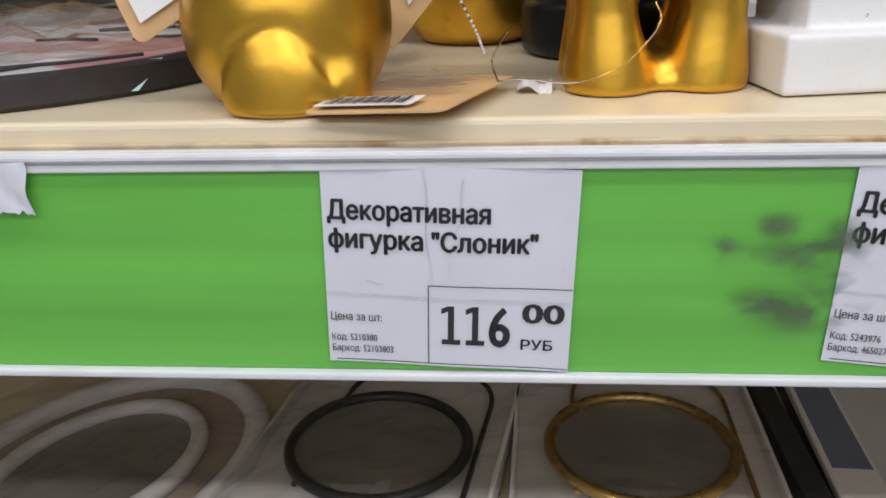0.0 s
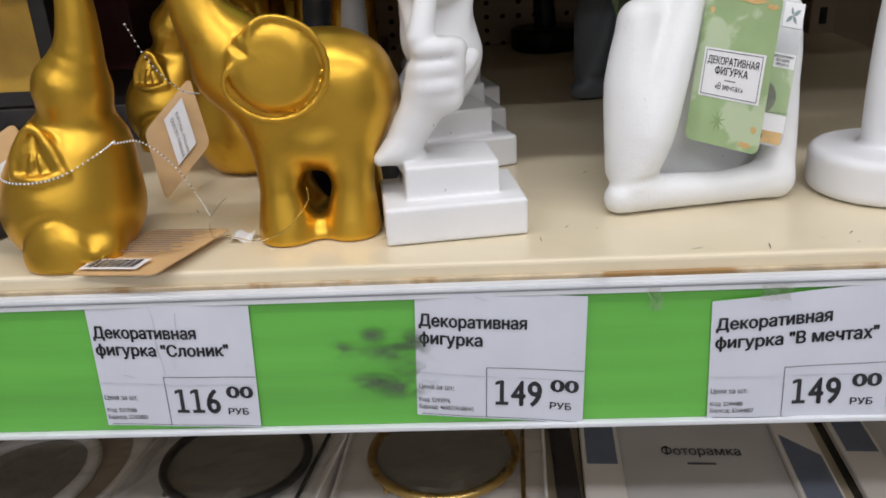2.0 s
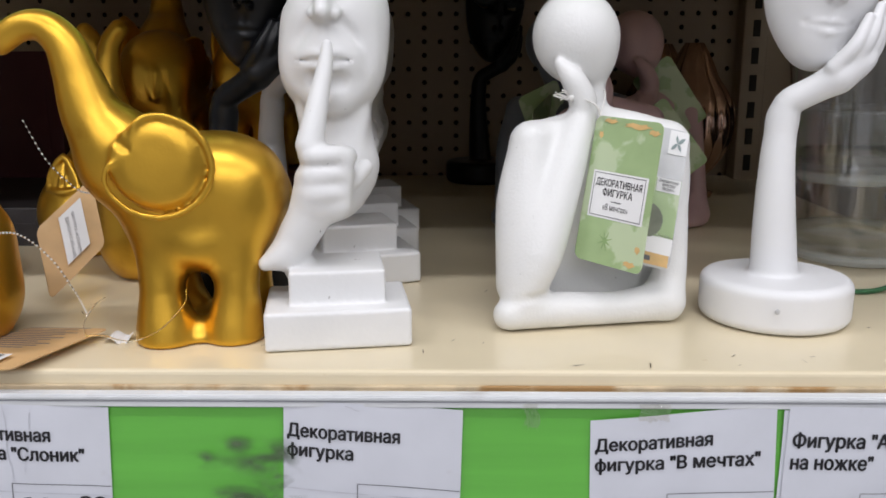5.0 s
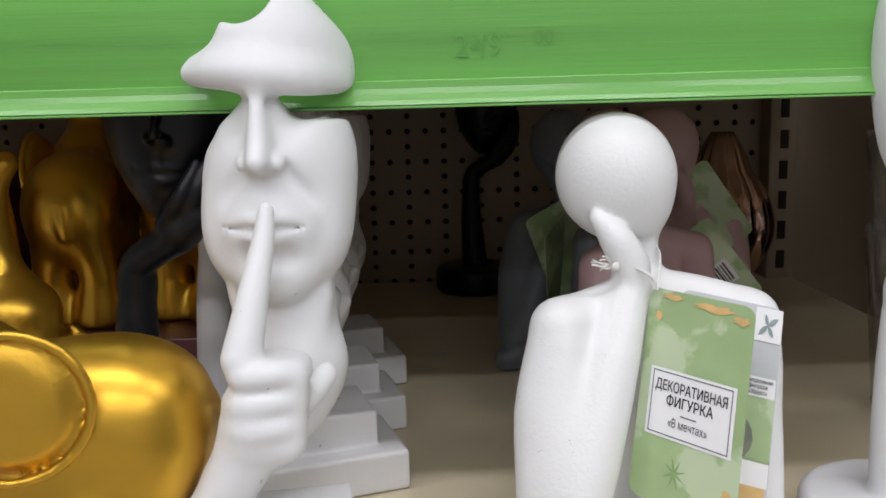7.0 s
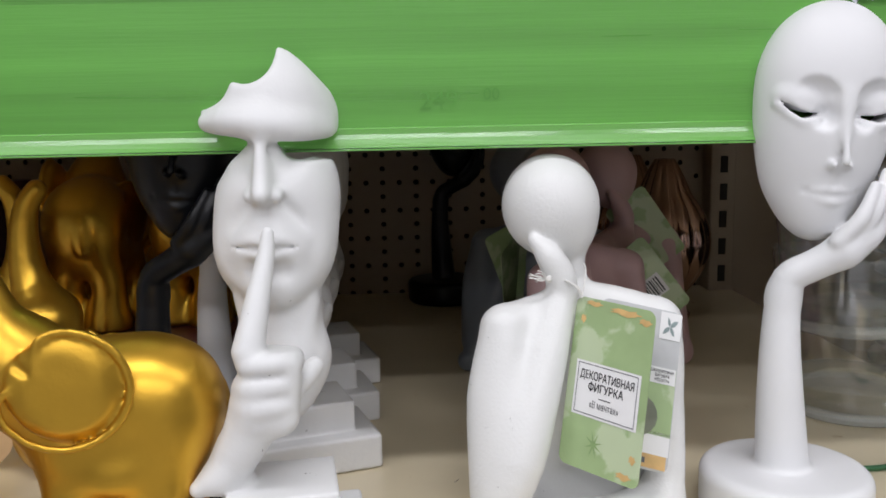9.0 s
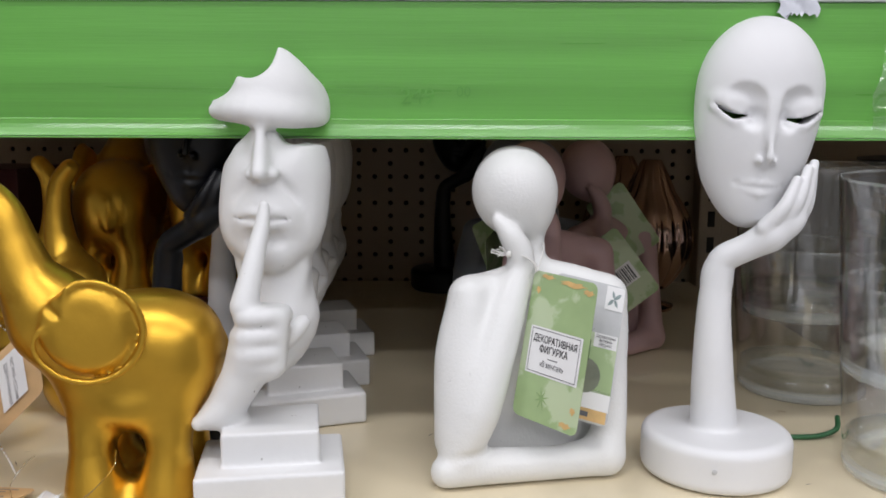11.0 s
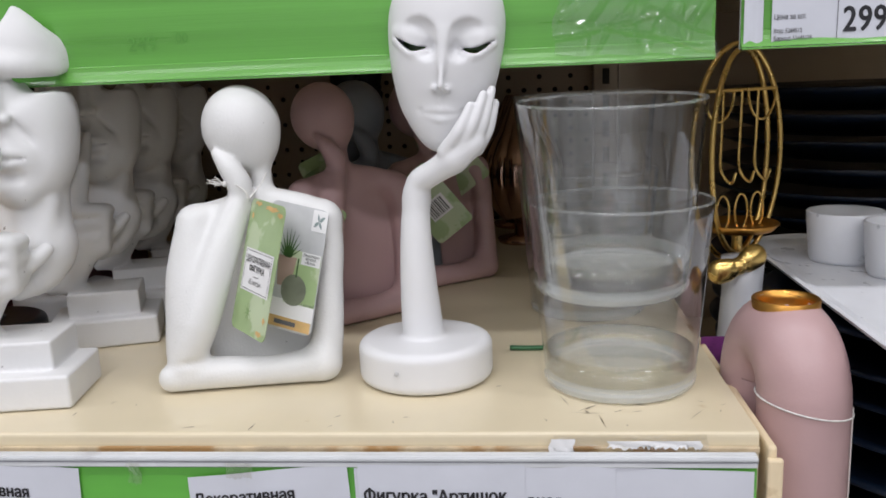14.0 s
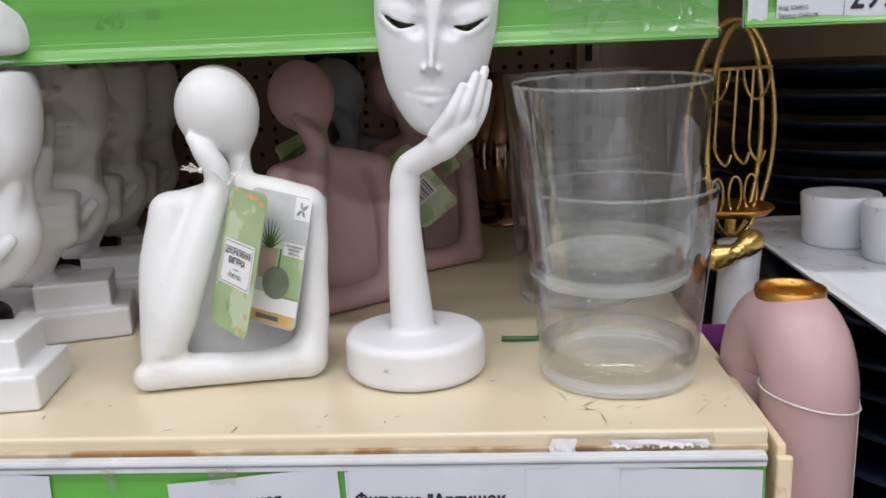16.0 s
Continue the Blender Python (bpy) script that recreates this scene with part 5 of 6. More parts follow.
# ---- hanging cards and strings ----
def card(name, tl, tr, bl, mat, parent, round_=0.004, thick=0.0005, bend=0.0):
    """Rounded card spanned by three corners; returns a placing function for its print."""
    tl, tr, bl = Vector(tl), Vector(tr), Vector(bl)
    ex, ey = tr - tl, bl - tl
    n = ex.cross(ey).normalized() * -1
    w, h = ex.length, ey.length

    def at(u, v, lift=0.0):
        return tl + ex * u + ey * v + n * (lift + bend * math.sin(math.pi * v))

    bm = bmesh.new()
    seg, rim = 5, []
    for cu, cv, a0 in ((round_, round_, 180), (w - round_, round_, 270), (w - round_, h - round_, 0), (round_, h - round_, 90)):
        for k in range(seg + 1):
            a = radians(a0 + 90 * k / seg)
            rim.append(((cu + round_ * math.cos(a)) / w, (cv + round_ * math.sin(a)) / h))
    front = [bm.verts.new(at(u, v)) for u, v in rim]
    back = [bm.verts.new(at(u, v, -thick)) for u, v in rim]
    bm.faces.new(front)
    bm.faces.new(back[::-1])
    for i in range(len(rim)):
        j = (i + 1) % len(rim)
        bm.faces.new((front[i], back[i], back[j], front[j]))
    bmesh.ops.recalc_face_normals(bm, faces=bm.faces[:])
    ob = part(name, bm, mat, parent)
    return ob, at, w, h


def print_patch(name, at, u0, v0, u1, v1, mat, parent, lift=0.0003, shape=None):
    bm = bmesh.new()
    pts = shape or [(0, 0), (1, 0), (1, 1), (0, 1)]
    bm.faces.new([bm.verts.new(at(u0 + (u1 - u0) * a, v0 + (v1 - v0) * b, lift)) for a, b in pts])
    return part(name, bm, mat, parent)


def print_text(name, text, at, w, h, u, v, wide, size, parent, mat, lift=0.0006, bold=0.015):
    mesh = writing(text, size, bold, wide)
    for p in mesh.vertices:
        p.co = at(u + p.co.x / w, v - p.co.y / h, lift)
    return link_mesh(name, mesh, mat, parent)


ROUND = [(0.5 + 0.5 * math.cos(2 * math.pi * k / 16), 0.5 + 0.5 * math.sin(2 * math.pi * k / 16)) for k in range(16)]
BLOT = [(0.5 + (0.5 - 0.18 * (k % 2)) * math.cos(2 * math.pi * k / 14), 0.5 + (0.5 - 0.12 * (k % 3)) * math.sin(2 * math.pi * k / 14)) for k in range(14)]


def dream_tag():
    tag = empty("hang_tag")
    front, at, w, h = card("front_card", (0.2526, 0.0985, 1.3100), (0.2812, 0.0680, 1.3080), (0.2397, 0.0775, 1.2375), M_TAGGREEN, tag)
    for u0, v0, u1, v1 in ((0.12, 0.01, 0.36, 0.05), (0.42, 0.02, 0.86, 0.07), (0.80, 0.05, 0.98, 0.10), (0.08, 0.10, 0.16, 0.16), (0.72, 0.93, 0.92, 0.98), (0.86, 0.82, 0.95, 0.88)):
        print_patch("brush_mark", at, u0, v0, u1, v1, M_OCHRE, front, 0.0003, BLOT)
    print_patch("text_panel", at, 0.10, 0.375, 0.915, 0.695, M_TAGWHITE, front, 0.0003)
    for a in ((0.13, 0.388, 0.885, 0.393), (0.13, 0.677, 0.885, 0.682), (0.13, 0.388, 0.138, 0.682), (0.877, 0.388, 0.885, 0.682)):
        print_patch("panel_border", at, *a, M_GREYINK, front, 0.0005)
    print_text("print", "ДЕКОРАТИВНАЯ", at, w, h, 0.165, 0.475, 0.0285, 0.0052, front, M_INK)
    print_text("print", "ФИГУРКА", at, w, h, 0.285, 0.54, 0.0185, 0.0052, front, M_INK)
    print_patch("dash", at, 0.43, 0.572, 0.58, 0.578, M_GREYINK, front, 0.0005)
    print_text("print", "«В мечтах»", at, w, h, 0.32, 0.635, 0.0155, 0.0044, front, M_INK, bold=0.0)
    print_patch("sprig", at, 0.30, 0.76, 0.55, 0.92, M_SPRIG, front, 0.0002, [(0.5 + (0.5 if k % 2 else 0.12) * math.cos(k * 0.4) * 0.9, 0.5 + (0.5 if k % 2 else 0.12) * math.sin(k * 0.4)) for k in range(16)])
    # second card hanging behind, with a still-life picture
    rear, at, w, h = card("rear_card", (0.2645, 0.1000, 1.3085), (0.3002, 0.0907, 1.3013), (0.2526, 0.0806, 1.2387), M_TAGGREY, tag)
    print_patch("green_band", at, 0.45, 0.36, 0.99, 0.78, M_TAGGREEN, rear)
    print_patch("ledge", at, 0.10, 0.76, 0.99, 0.90, M_TAGWHITE, rear)
    print_patch("foot_band", at, 0.10, 0.90, 0.97, 0.985, M_OCHRE, rear)
    print_patch("word_bar", at, 0.35, 0.925, 0.72, 0.96, M_GREYINK, rear, 0.0005)
    print_patch("pot", at, 0.25, 0.42, 0.58, 0.66, M_POT, rear, 0.0004, [(0, 0), (1, 0), (0.85, 1), (0.15, 1)])
    for k in range(9):
        a = radians(200 + 17 * k)
        bm = bmesh.new()
        p, q = (0.42 + 0.02 * math.cos(a), 0.43), (0.42 + 0.26 * math.cos(a), 0.43 + 0.24 * math.sin(a))
        bm.faces.new([bm.verts.new(at(*x, 0.0006)) for x in ((p[0] - 0.025, p[1]), (p[0] + 0.025, p[1]), q)])
        part("leaf_blade", bm, M_LEAF, rear)
    print_patch("fruit", at, 0.38, 0.55, 0.82, 0.80, M_CLAY, rear, 0.0005, ROUND)
    print_patch("fruit_stalk", at, 0.60, 0.42, 0.625, 0.57, M_LEAF, rear, 0.0006)
    print_patch("text_panel", at, 0.66, 0.36, 0.985, 0.46, M_TAGWHITE, rear, 0.0006)
    for text, u0, v, wide in (("Декоративная", 0.685, 0.390, 0.0102), ("фигурка", 0.735, 0.417, 0.0066), ("«Фрукт»", 0.735, 0.446, 0.0066)):
        print_text("print", text, at, w, h, u0, v, wide, 0.0022, rear, M_INK, 0.0009, 0.01)
    print_patch("corner_patch", at, 0.74, 0.01, 0.995, 0.18, M_TAGWHITE, rear, 0.0004)
    for u, v, du, dv in ((0.86, 0.10, -0.085, 0.050), (0.86, 0.10, 0.095, -0.045), (0.86, 0.10, 0.060, 0.055), (0.86, 0.10, -0.030, -0.060)):
        leaf = [(u + du * t + dv * o * 0.55, v + dv * t - du * o * 0.30) for t, o in ((0, 0), (0.3, 0.45), (0.65, 0.42), (1, 0), (0.65, -0.42), (0.3, -0.45))]
        print_patch("leaf", at, 0, 0, 1, 1, M_LEAFGREY, rear, 0.0007, leaf)
    # string round the wrist with a frayed knot
    loop = spline([(0.2525, 0.0905, 1.3105), (0.2510, 0.0900, 1.3150), (0.2450, 0.0925, 1.3185), (0.2385, 0.0955, 1.3190), (0.2365, 0.1010, 1.3180),
                   (0.2420, 0.1085, 1.3165), (0.2490, 0.1080, 1.3150), (0.2530, 0.1000, 1.3130), (0.2530, 0.0910, 1.3105)], 40)
    part("string", tube(loop, 0.00055, 6), M_STRING, tag)
    part("string_neck", tube(spline([(0.2530, 0.0915, 1.3105), (0.2560, 0.1000, 1.3155), (0.2580, 0.1075, 1.3210), (0.2575, 0.1150, 1.3235)], 14), 0.0004, 6), M_STRING, tag)
    rnd = random.Random(4)
    for k in range(9):
        a = (0.2370, 0.0935, 1.3190)
        b = (a[0] - rnd.uniform(0.004, 0.009), a[1] - rnd.uniform(0, 0.004), a[2] + rnd.uniform(-0.003, 0.005))
        m = ((a[0] + b[0]) / 2, a[1] - 0.002, (a[2] + b[2]) / 2 + rnd.uniform(-0.001, 0.002))
        part("frayed_end", tube(spline([a, m, b], 5), 0.00028, 5), M_STRING, tag)
    knot = bmesh.new()
    bmesh.ops.create_icosphere(knot, subdivisions=2, radius=0.0017)
    for v in knot.verts:
        v.co = v.co * (1 + 0.3 * noise.noise(v.co * 900)) + Vector((0.2380, 0.0935, 1.3190))
    part("knot", knot, M_STRING, tag, smooth=True)
    return tagged(tag, "sage green printed tag on a white string", "tag", "tags on the figurines")


dream_tag()


def back_tag(x, y, z, yaw, tip, mat, label, bar=False):
    """Plain tag tucked behind a figurine."""
    tag = empty("hang_tag", x, y, z, yaw)
    a, s = radians(tip), (0.036, 0.062)
    ex, ey = Vector((math.cos(a), 0, math.sin(a))) * s[0], Vector((math.sin(a), 0.1, -math.cos(a))) * s[1]
    face, at, w, h = card("card", (0, 0, 0), ex, ey, mat, tag)
    if bar:
        print_patch("code_panel", at, 0.25, 0.45, 0.8, 0.72, M_TAGWHITE, face)
        for k in range(9):
            print_patch("code_bar", at, 0.30 + k * 0.05, 0.48, 0.315 + k * 0.05 + 0.008 * (k % 3), 0.69, M_INK, face, 0.0006)
    return tagged(tag, label, "tag", "tags on the figurines")


back_tag(0.2560, 0.2050, 1.3000, 0, -30, M_TAGGREEN, "sage green tag behind the pink figure")
back_tag(0.3060, 0.2900, 1.2880, 0, 38, M_TAGGREEN, "sage green tag with a bar code, tipped sideways", True)
back_tag(0.2350, 0.2850, 1.3000, 60, 20, M_TAGGREEN, "sage green tag on the blue-grey figure")
back_tag(0.2250, 0.3050, 1.3080, 20, 24, M_TAGGREEN, "worn green tag hanging from a grey figure")
back_tag(0.3200, 0.3450, 1.3200, 0, 36, M_TAGGREEN, "sage green tag on the rear pink figure")


def kraft_tag(tl, tr, bl, label, panel=None, code=None, text=None):
    tag = empty("kraft_tag")
    face, at, w, h = card("card", tl, tr, bl, M_KRAFT, tag, 0.004, 0.0006, 0.0012)
    if panel:
        print_patch("white_panel", at, *panel, M_TAGWHITE, face, 0.0012)
        u0, v0, u1, v1 = panel
        if text:
            for k, (word, wide) in enumerate(text):
                m = writing(word, 0.0030, 0.0, wide)
                for p in m.vertices:
                    p.co = at(u0 + (u1 - u0) * (0.25 + 0.25 * k) - -p.co.y / w, v0 + (v1 - v0) * 0.12 + p.co.x / h, 0.0016)
                link_mesh("print", m, M_GREYINK, face)
    if code:
        print_patch("code_panel", at, *code, M_TAGWHITE, face, 0.0012)
        u0, v0, u1, v1 = code
        for k in range(22):
            t = 0.06 + k * 0.04
            print_patch("code_bar", at, u0 + (u1 - u0) * t, v0 + (v1 - v0) * 0.12, u0 + (u1 - u0) * (t + 0.012 + 0.01 * (k % 3)), v0 + (v1 - v0) * 0.85, M_INK, face, 0.0016)
    return tag, at, w, h, face


# card lying flat in front of the sitting elephant
lying, at, w, h, face = kraft_tag((-0.0450, 0.0620, 1.2030), (0.0000, 0.0540, 1.2050), (-0.0655, 0.0030, 1.2035), "", code=(0.05, 0.76, 0.74, 0.95))
for k in range(12):
    print_patch("word_bar", at, 0.14, 0.10 + k * 0.048, 0.90 - 0.1 * (k % 3), 0.118 + k * 0.048, M_GREYINK, face, 0.0016)
part("string", tube(spline([(-0.006, 0.040, 1.2055), (0.004, 0.038, 1.2065), (0.014, 0.033, 1.2060), (0.024, 0.0290, 1.2075), (0.036, 0.0300, 1.2130), (0.046, 0.0350, 1.2240), (0.0455, 0.0420, 1.2300)], 30), 0.00032, 6), M_NYLON, lying)
part("string_loop", tube(spline([(-0.006, 0.040, 1.2055), (-0.008, 0.044, 1.2120), (-0.004, 0.050, 1.2190), (-0.001, 0.055, 1.2215)], 16), 0.00032, 6), M_NYLON, lying)
part("scrap", sheet(6, 4, lambda u, v: (0.0005 + 0.012 * u, 0.044 + 0.010 * v, 1.2012 + 0.003 * u * v + 0.002 * math.sin(6 * u))), M_TAGWHITE, lying, "torn sticker corner")
tagged(lying, "kraft card tag with a bar code lying on the shelf", "tag", "kraft tags")

hang, at, w, h, face = kraft_tag((-0.0610, 0.1100, 1.2450), (-0.0400, 0.1400, 1.2700), (-0.0500, 0.0960, 1.2075), "", (0.36, 0.12, 0.76, 0.80),
                                 text=[("ДЕКОРАТИВНАЯ", 0.024), ("ФИГУРКА «СЛОНИК»", 0.026)])
tagged(hang, "kraft card tag with a white panel, hanging askew", "tag", "kraft tags")
side, at, w, h, face = kraft_tag((-0.1360, 0.0340, 1.2460), (-0.0955, 0.0400, 1.2700), (-0.1260, 0.0320, 1.2205), "", (0.10, 0.45, 0.90, 0.80))
tagged(side, "kraft card tag with a white strip beside the elephant", "tag", "kraft tags")


def bead_string(keys, name, label, beads=34):
    """Clear plastic security loop with a row of small beads."""
    top = empty(name)
    pts = spline(keys, beads)
    part("cord", tube(pts, 0.0003, 5), M_NYLON, top)
    ball = bmesh.new()
    bmesh.ops.create_icosphere(ball, subdivisions=1, radius=0.00065)
    mesh = bpy.data.meshes.new("bead")
    ball.to_mesh(mesh)
    ball.free()
    for p in pts[::1]:
        link_mesh("bead", mesh, M_STRING, top).location = p
    return tagged(top, label, "tag string")


bead_string([(-0.0985, 0.0175, 1.2505), (-0.0900, 0.0140, 1.2470), (-0.0770, 0.0135, 1.2465), (-0.0640, 0.0170, 1.2490), (-0.0500, 0.0260, 1.2560), (-0.0440, 0.0330, 1.2600)],
            "bead_string", "clear beaded tag loop round the sitting elephant")
bead_string([(-0.0440, 0.0330, 1.2590), (-0.0360, 0.0450, 1.2560), (-0.0250, 0.0520, 1.2420), (-0.0150, 0.0540, 1.2230), (-0.0110, 0.0545, 1.2130)],
            "bead_string", "beaded tag loop hanging down to the shelf")
bead_string([(-0.0560, 0.1000, 1.3070), (-0.0480, 0.1050, 1.2850), (-0.0360, 0.1120, 1.2680), (-0.0290, 0.1200, 1.2640)],
            "bead_string", "beaded tag loop between the gold elephants", 22)


# ---- tumblers ----
def tumbler(x, y, z, label, lean=0.0, lean_dir=0.0):
    """Conical drinking glass: thin wall, rounded rim, thick clear base hollowed below."""
    top = empty("tumbler", x, y, z)
    top.rotation_euler = (radians(lean), radians(lean_dir), random.Random(int(x * 1e4)).uniform(0, 3))
    h, rb, rt, wall = 0.105, 0.0420, 0.0512, 0.0022
    rad = lambda s: rb + (rt - rb) * s / h
    prof = [(rb - 0.0010, 0.0018), (rad(0.004), 0.004)] + [(rad(s), s) for s in (0.012, 0.03, 0.06, 0.09, h - 0.0015)] + [(rt - 0.0006, h)]
    bm = lathe(prof, 96)
    bmesh.ops.recalc_face_normals(bm, faces=bm.faces[:])
    part("body", bm, M_GLASSWALL, top, smooth=True)
    rim = [(rt - wall / 2 + 0.0010 * math.cos(a), h - 0.0006 + 0.0009 * math.sin(a)) for a in [2 * math.pi * k / 8 for k in range(9)]]
    part("rim", lathe(rim, 96), M_GLASSRIM, top, "rounded glass rim", smooth=True)
    foot = lathe([(0.0001, 0.0022), (rb - 0.012, 0.0018), (rb - 0.0045, 0.0004), (rb - 0.0020, 0.0012), (rb - 0.0010, 0.0060), (rb - 0.0004, 0.0200), (rb - 0.0022, 0.0196), (rb - 0.0050, 0.0140),
                  (rb - 0.0100, 0.0118), (rb - 0.0200, 0.0112), (0.0001, 0.0110)], 96)
    bmesh.ops.remove_doubles(foot, verts=foot.verts[:], dist=0.0002)
    bmesh.ops.recalc_face_normals(foot, faces=foot.faces[:])
    part("thick_base", foot, M_GLASSBASE, top, "thick solid glass base", smooth=True).visible_shadow = False

    def wavy(u, v):
        q, a = (rb - 0.0075) * v, 2 * math.pi * u
        p = Vector((q * math.cos(a), q * math.sin(a), 0))
        return (p.x, p.y, 0.0126 + 0.0008 * noise.noise(p * 70 + Vector((x * 90, z * 90, 0))) + 0.0012 * v ** 6)
    part("inner_floor", sheet(64, 14, wavy), M_GLASSFLOOR, top, "wavy glass floor, pale colour painted for caught light", smooth=True)
    ring = [(rb - 0.0012 + 0.0022 * math.cos(a), 0.0042 + 0.0040 * math.sin(a)) for a in [2 * math.pi * k / 8 for k in range(9)]]
    part("foot_ring", lathe(ring, 96), M_GLASSFOOT, top, "rounded bottom edge", smooth=True)
    return tagged(top, label, "tumbler", "stacked glass tumblers")


tumbler(0.4655, 0.0850, DECK + 0.0004, "clear glass tumbler standing on the shelf")
tumbler(0.4610, 0.0860, DECK + 0.0555, "clear glass tumbler stacked askew in another", 0.6, -2.6)
tumbler(0.4600, 0.2380, DECK + 0.0004, "clear glass tumbler in the second stack")
tumbler(0.4600, 0.2380, DECK + 0.0555, "clear glass tumbler stacked in the second stack", -0.8, 1.0)


# ---- ribbed copper artichoke on the back of the shelf ----
def artichoke(x, y, label):
    """Pumpkin-like ribbed metal body on a short foot with a pointed top."""
    top = empty("artichoke_figurine", x, y, DECK)
    bm, n, rows = bmesh.new(), 112, 30
    rings = []
    for j in range(rows + 1):
        v = j / rows
        r = 0.041 * math.sin(math.pi * min(1, 0.10 + 0.87 * v)) ** 0.75 + 0.002
        z = 0.022 + 0.112 * v + (0.018 * max(0, v - 0.86) / 0.14)
        ring = []
        for i in range(n):
            a = 2 * math.pi * i / n
            k = 1 + 0.10 * (abs(math.cos(7 * a)) ** 0.6 - 0.6)
            ring.append(bm.verts.new((r * k * math.cos(a), r * k * math.sin(a), z)))
        rings.append(ring)
    for a, b in zip(rings, rings[1:]):
        for i in range(n):
            bm.faces.new((a[i], a[(i + 1) % n], b[(i + 1) % n], b[i]))
    bm.faces.new(rings[-1])
    bm.faces.new(rings[0][::-1])
    part("body", bm, M_COPPER, top, smooth=True)
    part("foot", lathe([(0.0001, 0.0), (0.026, 0.0), (0.027, 0.004), (0.010, 0.008), (0.008, 0.024), (0.0001, 0.026)], 40), M_COPPER, top, smooth=True)
    return tagged(top, label, "figurine", "copper artichokes")


artichoke(0.4130, 0.5050, "mirror-bright copper artichoke figurine on a foot")
artichoke(0.4060, 0.6020, "copper artichoke figurine against the panel")

# green plastic stem lying on the shelf
part("stem", tube(spline([(0.4020, 0.1370, 1.2022), (0.4150, 0.1365, 1.2020), (0.4300, 0.1380, 1.2022), (0.4420, 0.1420, 1.2050), (0.4460, 0.1500, 1.2100)], 20), [0.0016] * 21, 8), M_GREENSTEM, smooth=True)
tagged(bpy.data.objects["stem"], "dark green plastic plant stem lying on the shelf", "plant stem")

# scuffs, specks and scratches on the shelf
rnd = random.Random(12)
for k in range(46):
    bm = bmesh.new()
    cx, cy, a = rnd.uniform(-0.05, 0.515), 0.016 + 0.13 * rnd.random() ** 1.5, rnd.uniform(-0.6, 2.2)
    l, t = rnd.uniform(0.0006, 0.0050), rnd.uniform(0.00015, 0.0004)
    if k > 30:
        cx, cy, l = rnd.uniform(0.42, 0.518), rnd.uniform(0.016, 0.07), rnd.uniform(0.001, 0.009)
    d, s = Vector((math.cos(a), math.sin(a), 0)), Vector((-math.sin(a), math.cos(a), 0))
    c0 = Vector((cx, cy, DECK + 0.0003))
    bm.faces.new([bm.verts.new(c0 + p) for p in (-d * l, -s * t, d * l, s * t)])
    tagged(part("scuff", bm, M_SCRATCH), "dark scuff on the cream shelf", "scuff", "scuffs on the shelf")
chip = bmesh.new()
bmesh.ops.create_icosphere(chip, subdivisions=1, radius=0.0016)
for v in chip.verts:
    v.co = Vector((v.co.x, v.co.y * 0.25, v.co.z)) + Vector((0.3400, 0.0550, 1.2145))
tagged(part("chip", chip, M_TAGGREY), "small grey chip in the white round foot", "chip")


# ---- wrapped round plate and boxes beside the elephants ----
def wrapped_plate(cx, cy, r):
    top = empty("wrapped_wall_clock", cx, cy, DECK)
    part("rim", lathe([(0.0001, 0.001), (r - 0.002, 0.0), (r, 0.002), (r, 0.011), (r - 0.003, 0.0125), (r - 0.006, 0.0118), (0.0001, 0.0110)], 96), M_DARKWOOD, top, "dark wooden rim")
    part("face", lathe([(0.0001, 0.0126), (r - 0.006, 0.0126), (r - 0.006, 0.0120), (0.0001, 0.0119)], 96), M_PLATE, top, "printed face with pink flowers")
    rr = random.Random(5)
    for k in range(9):
        a0, q = rr.uniform(0, 6.28), rr.uniform(0.3, 0.9) * r
        pts = [(q * math.cos(a0 + j * 0.12) + 0.012 * math.sin(j * 1.3 + k), q * math.sin(a0 + j * 0.12) + 0.008 * math.cos(j), 0.0133) for j in range(6)]
        part("vine_line", tube(spline(pts, 14), 0.0007, 5), M_DARKWOOD, face_parent(top))

    def film(u, v):
        a, s = 2 * math.pi * u, v
        q = (r + 0.004) * s
        p = Vector((q * math.cos(a), q * math.sin(a), 0))
        wr = abs(noise.noise(p * 28)) + 0.5 * abs(noise.noise(p * 70))
        return (p.x, p.y, 0.0150 + 0.016 * wr * (1 - 0.6 * s))
    part("wrap", sheet(90, 40, film), M_WRAP, top, "crumpled clear shrink wrap")
    part("sticker", sheet(2, 2, lambda u, v: (0.071 + 0.026 * u + 0.006 * v, -0.0935 + 0.012 * u * v + 0.013 * u, 0.002 + 0.0102 * v)), M_TEAL, top, "mint green sticker corner")
    return tagged(top, "round printed wall clock in crumpled clear wrap", "wall clock")


def face_parent(top):
    return [o for o in top.children if o.name.startswith("face")][0]


wrapped_plate(-0.2350, 0.1330, 0.1250)


def carton(name, x, y, z, w, d, h, rz, body, front, label, category="box", inset=0.012):
    top = empty(name, x, y, z, rz)
    part("body", box((0, 0, 0), (w, d, h), 0.001), body, top)
    part("front_print", box((inset, -0.0006, inset), (w - inset, -0.0001, h - inset)), front, top)
    return tagged(top, label, category)


